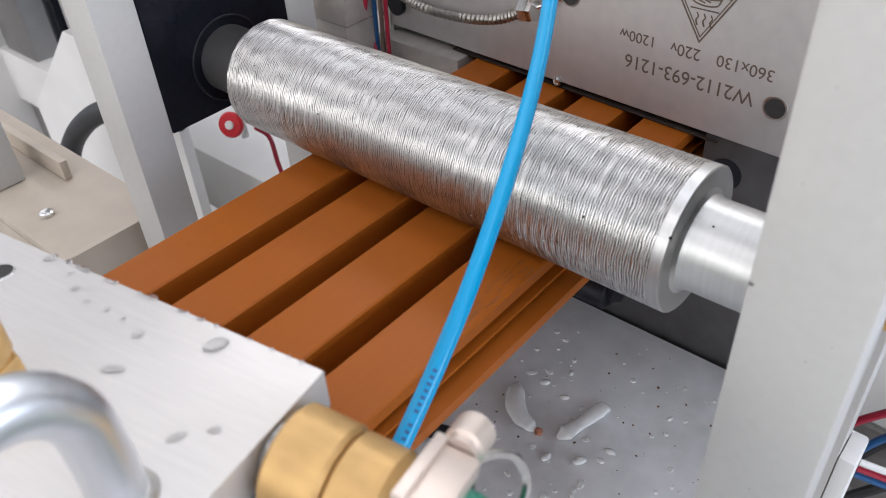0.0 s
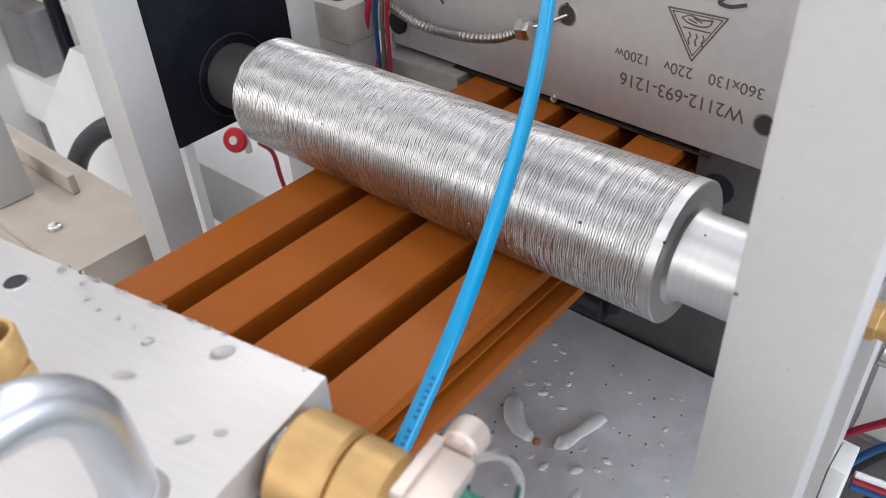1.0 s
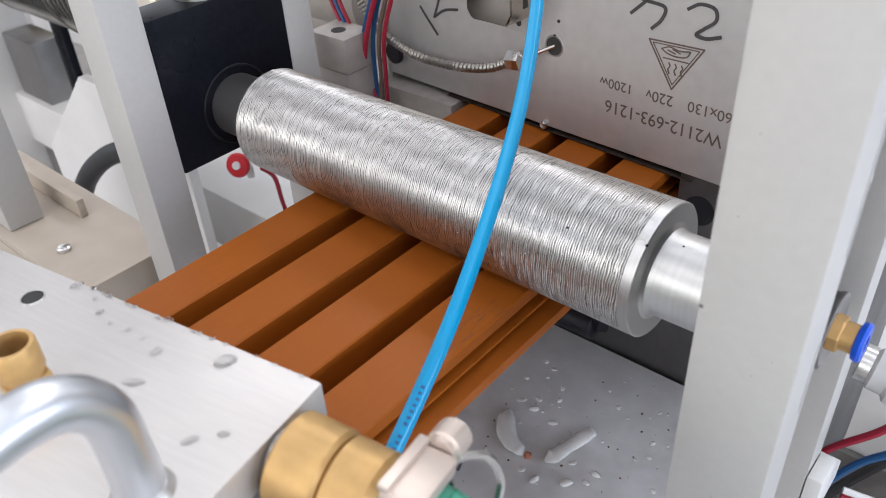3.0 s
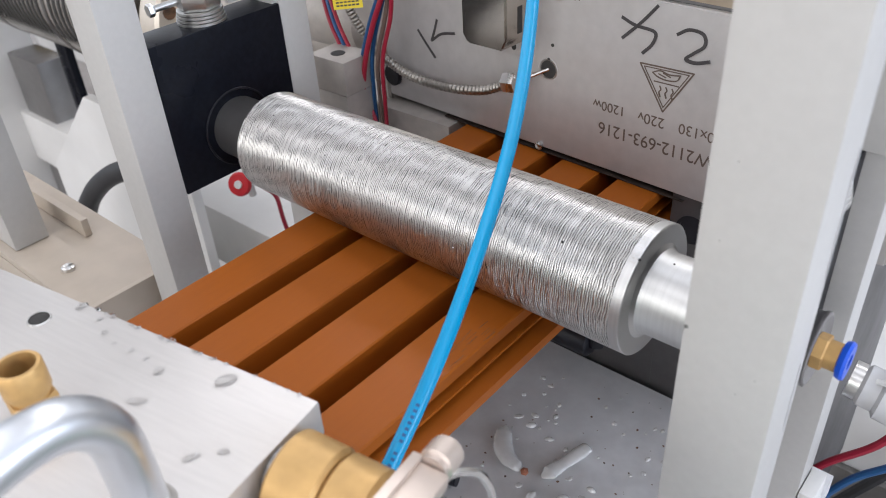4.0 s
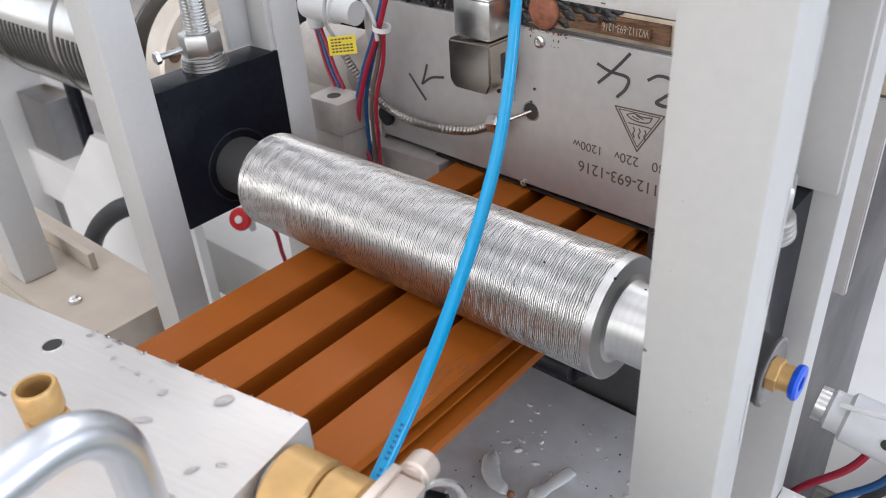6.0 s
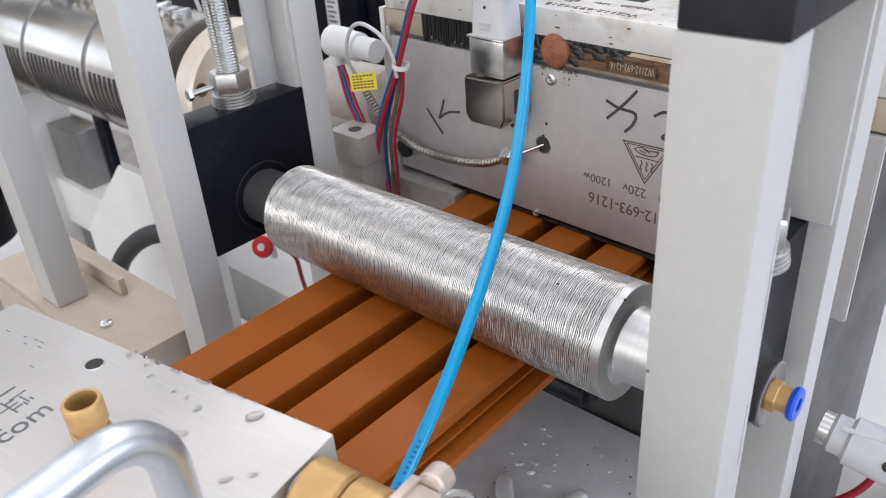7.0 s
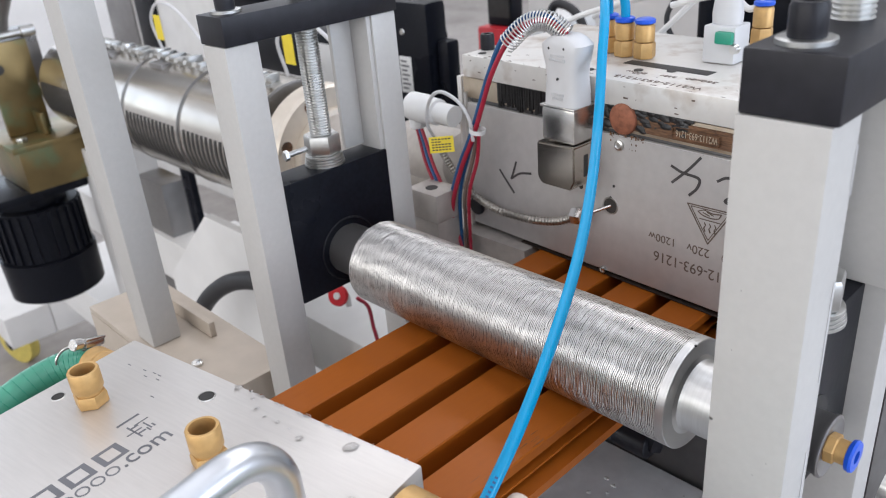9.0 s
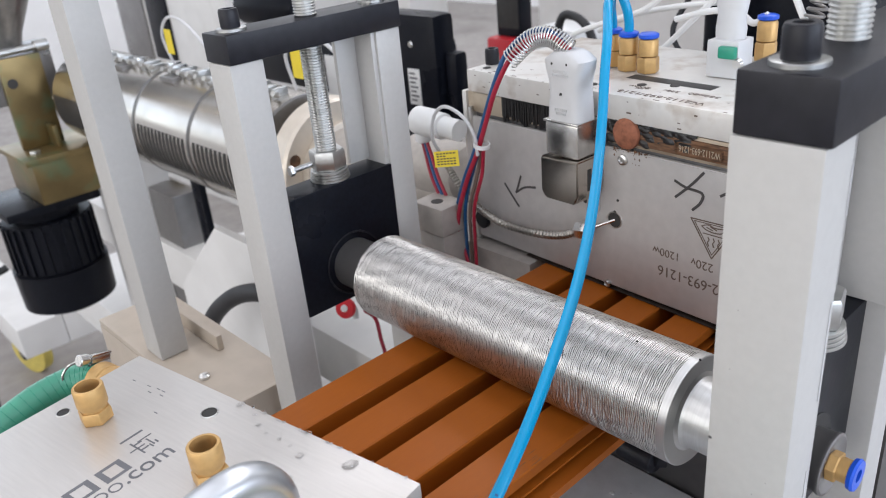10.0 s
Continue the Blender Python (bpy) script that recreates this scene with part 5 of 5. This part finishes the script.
    single("floor_cable", T([(-1.5, -0.30, -0.942), (-1.3, -0.22, -0.942), (-1.2, -0.15, -0.75), (-1.16, -0.11, -0.45), (-1.13, -0.075, -0.325), (-1.12, -0.035, -0.300)], 0.007, 10, 8), "black_rubber", "black cable running from the motor to the floor", "cable")
    single("air_line", T([(-2.4, -0.6, -0.945), (-1.9, -0.22, -0.945), (-1.7, 0.1, -0.945), (-1.65, 0.5, -0.945)], 0.006, 8, 8), "blue_tube", "thin light blue air line on the floor", "air line")


drive_motor()


# ---- behind the die: motor box, plugs, tubes, cabinets ----
def behind():
    m = thing("motor_box", "black rounded motor housing with a white type label", "motor")
    part("housing", B(-0.52, -0.392, 0.47, 0.515, -0.16, 0.128, 0.012), "black_paint", m)
    part("terminal_box", B(-0.391, -0.366, 0.485, 0.512, -0.06, 0.072, 0.008), "black_paint", m)
    part("type_label", B(-0.459, -0.432, 0.4690, 0.4698, -0.012, 0.045, 0.0002), "white_plastic", m, "white printed type label")
    for k in range(7):
        part("label_bar", B(-0.455, -0.437 if k % 2 else -0.442, 0.4684, 0.4689, 0.036 - 0.007 * k, 0.039 - 0.007 * k), "ink_grey", m)
    part("housing_screw", lathe(bmesh.new(), (-0.447, 0.4699, 0.082), (0, -1, 0), [(0, 0.005), (0.002, 0.004)], 14), "steel", m)
    b2 = thing("motor_box", "black rounded gearbox housing behind the extruder", "motor")
    part("housing", B(-1.12, -0.60, 0.55, 0.72, -0.06, 0.04, 0.02), "black_paint", b2)
    part("fan_cowl", lathe(bmesh.new(), (-1.18, 0.62, 0.085), (1, 0, 0.02), [(0, 0.030), (0.01, 0.042), (0.20, 0.042), (0.22, 0.03)], 28), "black_paint", b2)
    part("type_label", B(-0.80, -0.75, 0.5490, 0.5498, -0.055, 0.02, 0.0002), "white_plastic", b2)
    # second heater plug with a green clip
    p = thing("heater_plug", "grey heater plug on a metal socket box behind the die", "plug")
    part("socket_box", B(0.1915, 0.2165, 0.2120, 0.2350, 0.1578, 0.1850, 0.002), "plug_grey", p)
    rings = []
    for z, hw in ((0.1851, 0.0112), (0.192, 0.0116), (0.201, 0.0105), (0.213, 0.0124), (0.226, 0.0124), (0.231, 0.009)):
        rings.append([(0.2040 + hw * math.cos(a), 0.2235 + hw * 0.7 * math.sin(a), z) for a in [2 * math.pi * k / 20 for k in range(20)]])
    part("plug_body", loft(bmesh.new(), rings), "plug_grey", p)
    part("green_clip", B(0.2030, 0.2165, 0.2065, 0.2119, 0.1730, 0.1820, 0.002), "green_plastic", p, "green plastic clip")
    part("clip_screw", lathe(bmesh.new(), (0.2175, 0.2118, 0.1700), (0, -1, 0), [(0, 0.0038), (0.004, 0.003)], 16), "steel", p)
    push_fitting((0.206, 0.276, 0.1582), 0.036)
    tubes = [[(0.098, 0.3, 0.152), (0.109, 0.3, 0.162), (0.13, 0.3, 0.182), (0.157, 0.3, 0.207)],
             [(0.127, 0.275, 0.185), (0.157, 0.275, 0.193), (0.181, 0.275, 0.194), (0.195, 0.275, 0.186), (0.206, 0.276, 0.193)],
             [(0.008, 0.33, 0.158), (0.047, 0.33, 0.175), (0.094, 0.33, 0.185), (0.137, 0.33, 0.191), (0.172, 0.33, 0.199)],
             [(-0.03, 0.31, 0.141), (-0.005, 0.31, 0.158), (0.035, 0.31, 0.172), (0.072, 0.31, 0.184), (0.094, 0.31, 0.199)],
             [(0.248, 0.25, 0.19), (0.242, 0.25, 0.201), (0.236, 0.25, 0.213)],
             [(0.153, 0.21, 0.155), (0.163, 0.21, 0.153), (0.176, 0.21, 0.151)]]
    for pts in tubes:
        single("white_air_tube", T(pts, 0.0026, 10, 8), "white_plastic", "milky white plastic air tube behind the die", "air tube", "white air tubes")
    single("spring_cable", helix(bmesh.new(), [(0.245, 0.245, 0.16), (0.252, 0.250, 0.20), (0.272, 0.27, 0.28)], 0.006, 0.0012, 26, 6), "dark_steel", "dark coiled steel cable sleeve behind the die", "cable sleeve")
    single("black_cable", T([(0.065, 0.455, 0.10), (0.045, 0.45, 0.105), (0.025, 0.45, 0.118), (0.018, 0.45, 0.14), (0.03, 0.46, 0.17)], 0.003, 12, 8), "black_rubber", "black rubber cable behind the die", "cable")
    # right hand side: grey hot-runner plug with wires
    g = thing("cable_plug", "grey plastic cable plug hanging beside the frame", "plug")
    part("plug_body", lathe(bmesh.new(), (0.392, 0.118, -0.069), (1, 0.05, -0.12), [(0, 0.010), (0.002, 0.0125), (0.010, 0.0125), (0.012, 0.0155), (0.05, 0.0165), (0.09, 0.020), (0.12, 0.017)], 28), "plug_grey", g)
    part("plug_ring", lathe(bmesh.new(), (0.386, 0.118, -0.068), (1, 0.05, -0.12), [(0, 0.0095), (0.0, 0.0110), (0.006, 0.0110), (0.006, 0.0095)], 24), "steel", g)
    part("cable_tie", T([(0.400, 0.110, -0.057), (0.415, 0.108, -0.053), (0.432, 0.106, -0.049)], 0.0016, 8, 5), "white_plastic", g)
    part("plug_hole", lathe(bmesh.new(), (0.428, 0.1045, -0.067), (-0.1, -1, 0.25), [(0, 0.003), (0.001, 0.003)], 14), "slot_dark", g)
    for k, mt in ((0, "red_wire"), (1, "blue_wire")):
        single(mt, T([(0.445 + 0.012 * k, 0.16, 0.06), (0.432 + 0.014 * k, 0.165, -0.02), (0.424 + 0.012 * k, 0.168, -0.09), (0.410 + 0.02 * k, 0.17, -0.15), (0.380 + 0.02 * k, 0.17, -0.195), (0.36 + 0.02 * k, 0.17, -0.24)], 0.0027, 10, 8), mt, ("red" if k == 0 else "blue") + " insulated wire hanging beside the machine", "wire", "side wires")
    for k, mt in ((0, "blue_wire"), (1, "red_wire"), (2, "white_plastic")):
        single("floor_wire", T([(0.39, 0.26, -0.34 + 0.008 * k), (0.43, 0.27, -0.345 + 0.008 * k), (0.50, 0.28, -0.35 + 0.006 * k), (0.60, 0.30, -0.36)], 0.003, 8, 6), mt, "thin wire strung beside the machine stand", "wire", "stand wires")
    for k in range(3):
        single("black_cable", T([(0.36 + 0.03 * k, 0.30, -0.42), (0.40 + 0.03 * k, 0.30, -0.33 - 0.02 * k), (0.43 + 0.02 * k, 0.31, -0.29), (0.46, 0.31, -0.34 - 0.02 * k), (0.43, 0.32, -0.41), (0.50 + 0.03 * k, 0.33, -0.44)], 0.005, 8, 8), "black_rubber", "loose black cable looping beside the machine stand", "cable", "loose cables")
    nb = thing("black_sensor", "small black sensor plug with a steel cable", "sensor")
    part("sensor_body", B(0.423, 0.435, 0.20, 0.212, 0.012, 0.028, 0.001), "black_paint", nb)
    part("sensor_cable", T([(0.430, 0.206, 0.013), (0.440, 0.206, 0.002), (0.452, 0.206, -0.015), (0.458, 0.206, -0.05)], 0.002, 8, 6), "braid", nb)
    # cabinets and panels in the distance
    c = thing("control_cabinet", "white control cabinet with a dark glass window", "cabinet")
    part("cabinet_body", B(-1.5, -0.35, 2.0, 2.5, HALL_Z0, 1.0, 0.01), "white_paint", c)
    part("window", B(-1.35, -1.10, 1.992, 1.999, 0.10, 0.7, 0.002), "black_paint", c)
    c = thing("machine_cabinet", "white painted machine cabinet behind the die", "cabinet")
    part("cabinet_body", B(-0.20, 0.55, 1.45, 1.9, HALL_Z0, 0.60, 0.01), "white_paint", c)
    part("dark_panel", B(-0.12, 0.10, 1.442, 1.449, -0.10, 0.45, 0.002), "black_paint", c)
    single("red_box", B(-0.90, -0.785, 1.10, 1.24, HALL_Z0, -0.056, 0.01), "red_paint", "dull red metal box behind the extruder", "box")
    single("bag_heap", B(-0.76, -0.62, 1.10, 1.22, HALL_Z0, -0.02, 0.03), "white_plastic", "pale bags stacked behind the machine", "bags")
    scr = thing("display_panel", "dark operator display on the red box", "display")
    part("screen_case", B(-0.880, -0.800, 1.12, 1.16, -0.0555, 0.14, 0.006), "black_paint", scr)
    part("screen_glass", B(-0.872, -0.808, 1.1185, 1.1198, -0.035, 0.13, 0.0004), "slot_dark", scr)
    single("black_pole", lathe(bmesh.new(), (0.065, 0.46, HALL_Z0), (0, 0, 1), [(0, 0.014), (1.5, 0.014)], 24), "black_paint", "black round pole behind the die", "pole")
    single("black_hose", T([(-0.62, 1.0, -0.94), (-0.60, 1.0, -0.2), (-0.59, 1.0, 0.0), (-0.55, 1.0, 0.03), (-0.50, 1.0, -0.02), (-0.48, 1.0, -0.2), (-0.48, 1.0, -0.94)], 0.009, 12, 8), "black_rubber", "black rubber hose arching behind the die", "hose")
    # added backdrop: white box for the bright background, dark strip for the floor
    c = thing("side_cabinet", "low white backdrop cabinet with a dark strip drawn for the floor", "cabinet")
    part("cabinet_body", B(0.20, 0.80, 0.345, 0.9, HALL_Z0, -0.255, 0.004), "white_paint", c)
    part("floor_strip", B(0.202, 0.798, 0.337, 0.3445, HALL_Z0, -0.36, 0.001), "dark_steel", c, "dark strip drawn for the floor")
    part("cabinet_back", B(0.04, 0.185, 0.50, 0.9, HALL_Z0, 0.36, 0.006), "black_paint", c)
    c = thing("machine_cabinet", "pale machine cabinets across the hall", "cabinet")
    part("cabinet_body", B(-3.4, -2.2, 1.2, 2.2, HALL_Z0, 0.7, 0.01), "white_paint", c)
    part("dark_panel", B(-3.08, -2.88, 1.19, 1.199, -0.32, 0.5, 0.002), "black_paint", c)
    part("side_panel", B(-3.395, -3.12, 1.19, 1.199, -0.7, 0.6, 0.002), "dull_steel", c)
    for x, y in ((-1.9, 0.9), (-1.5, 1.3)):
        single("stand_column", B(x, x + 0.09, y, y + 0.09, HALL_Z0, 1.2, 0.004), "white_paint", "white painted machine column standing in the hall", "column", "background columns")


behind()


def motions():
    """The roller turns with the profile that runs out under it at 3.3 mm/s."""
    walk(roller, [(0.0, pose(0, AX_Y, AX_Z)), (5.0, pose(0, AX_Y, AX_Z, -29.3)), (10.0, pose(0, AX_Y, AX_Z, -58.6))])
    walk(strip, [(0.0, pose(0, 0, 0)), (10.0, pose(0, -0.0332, 0))])


roller = embossing_roller()
strip = profile()
motions()
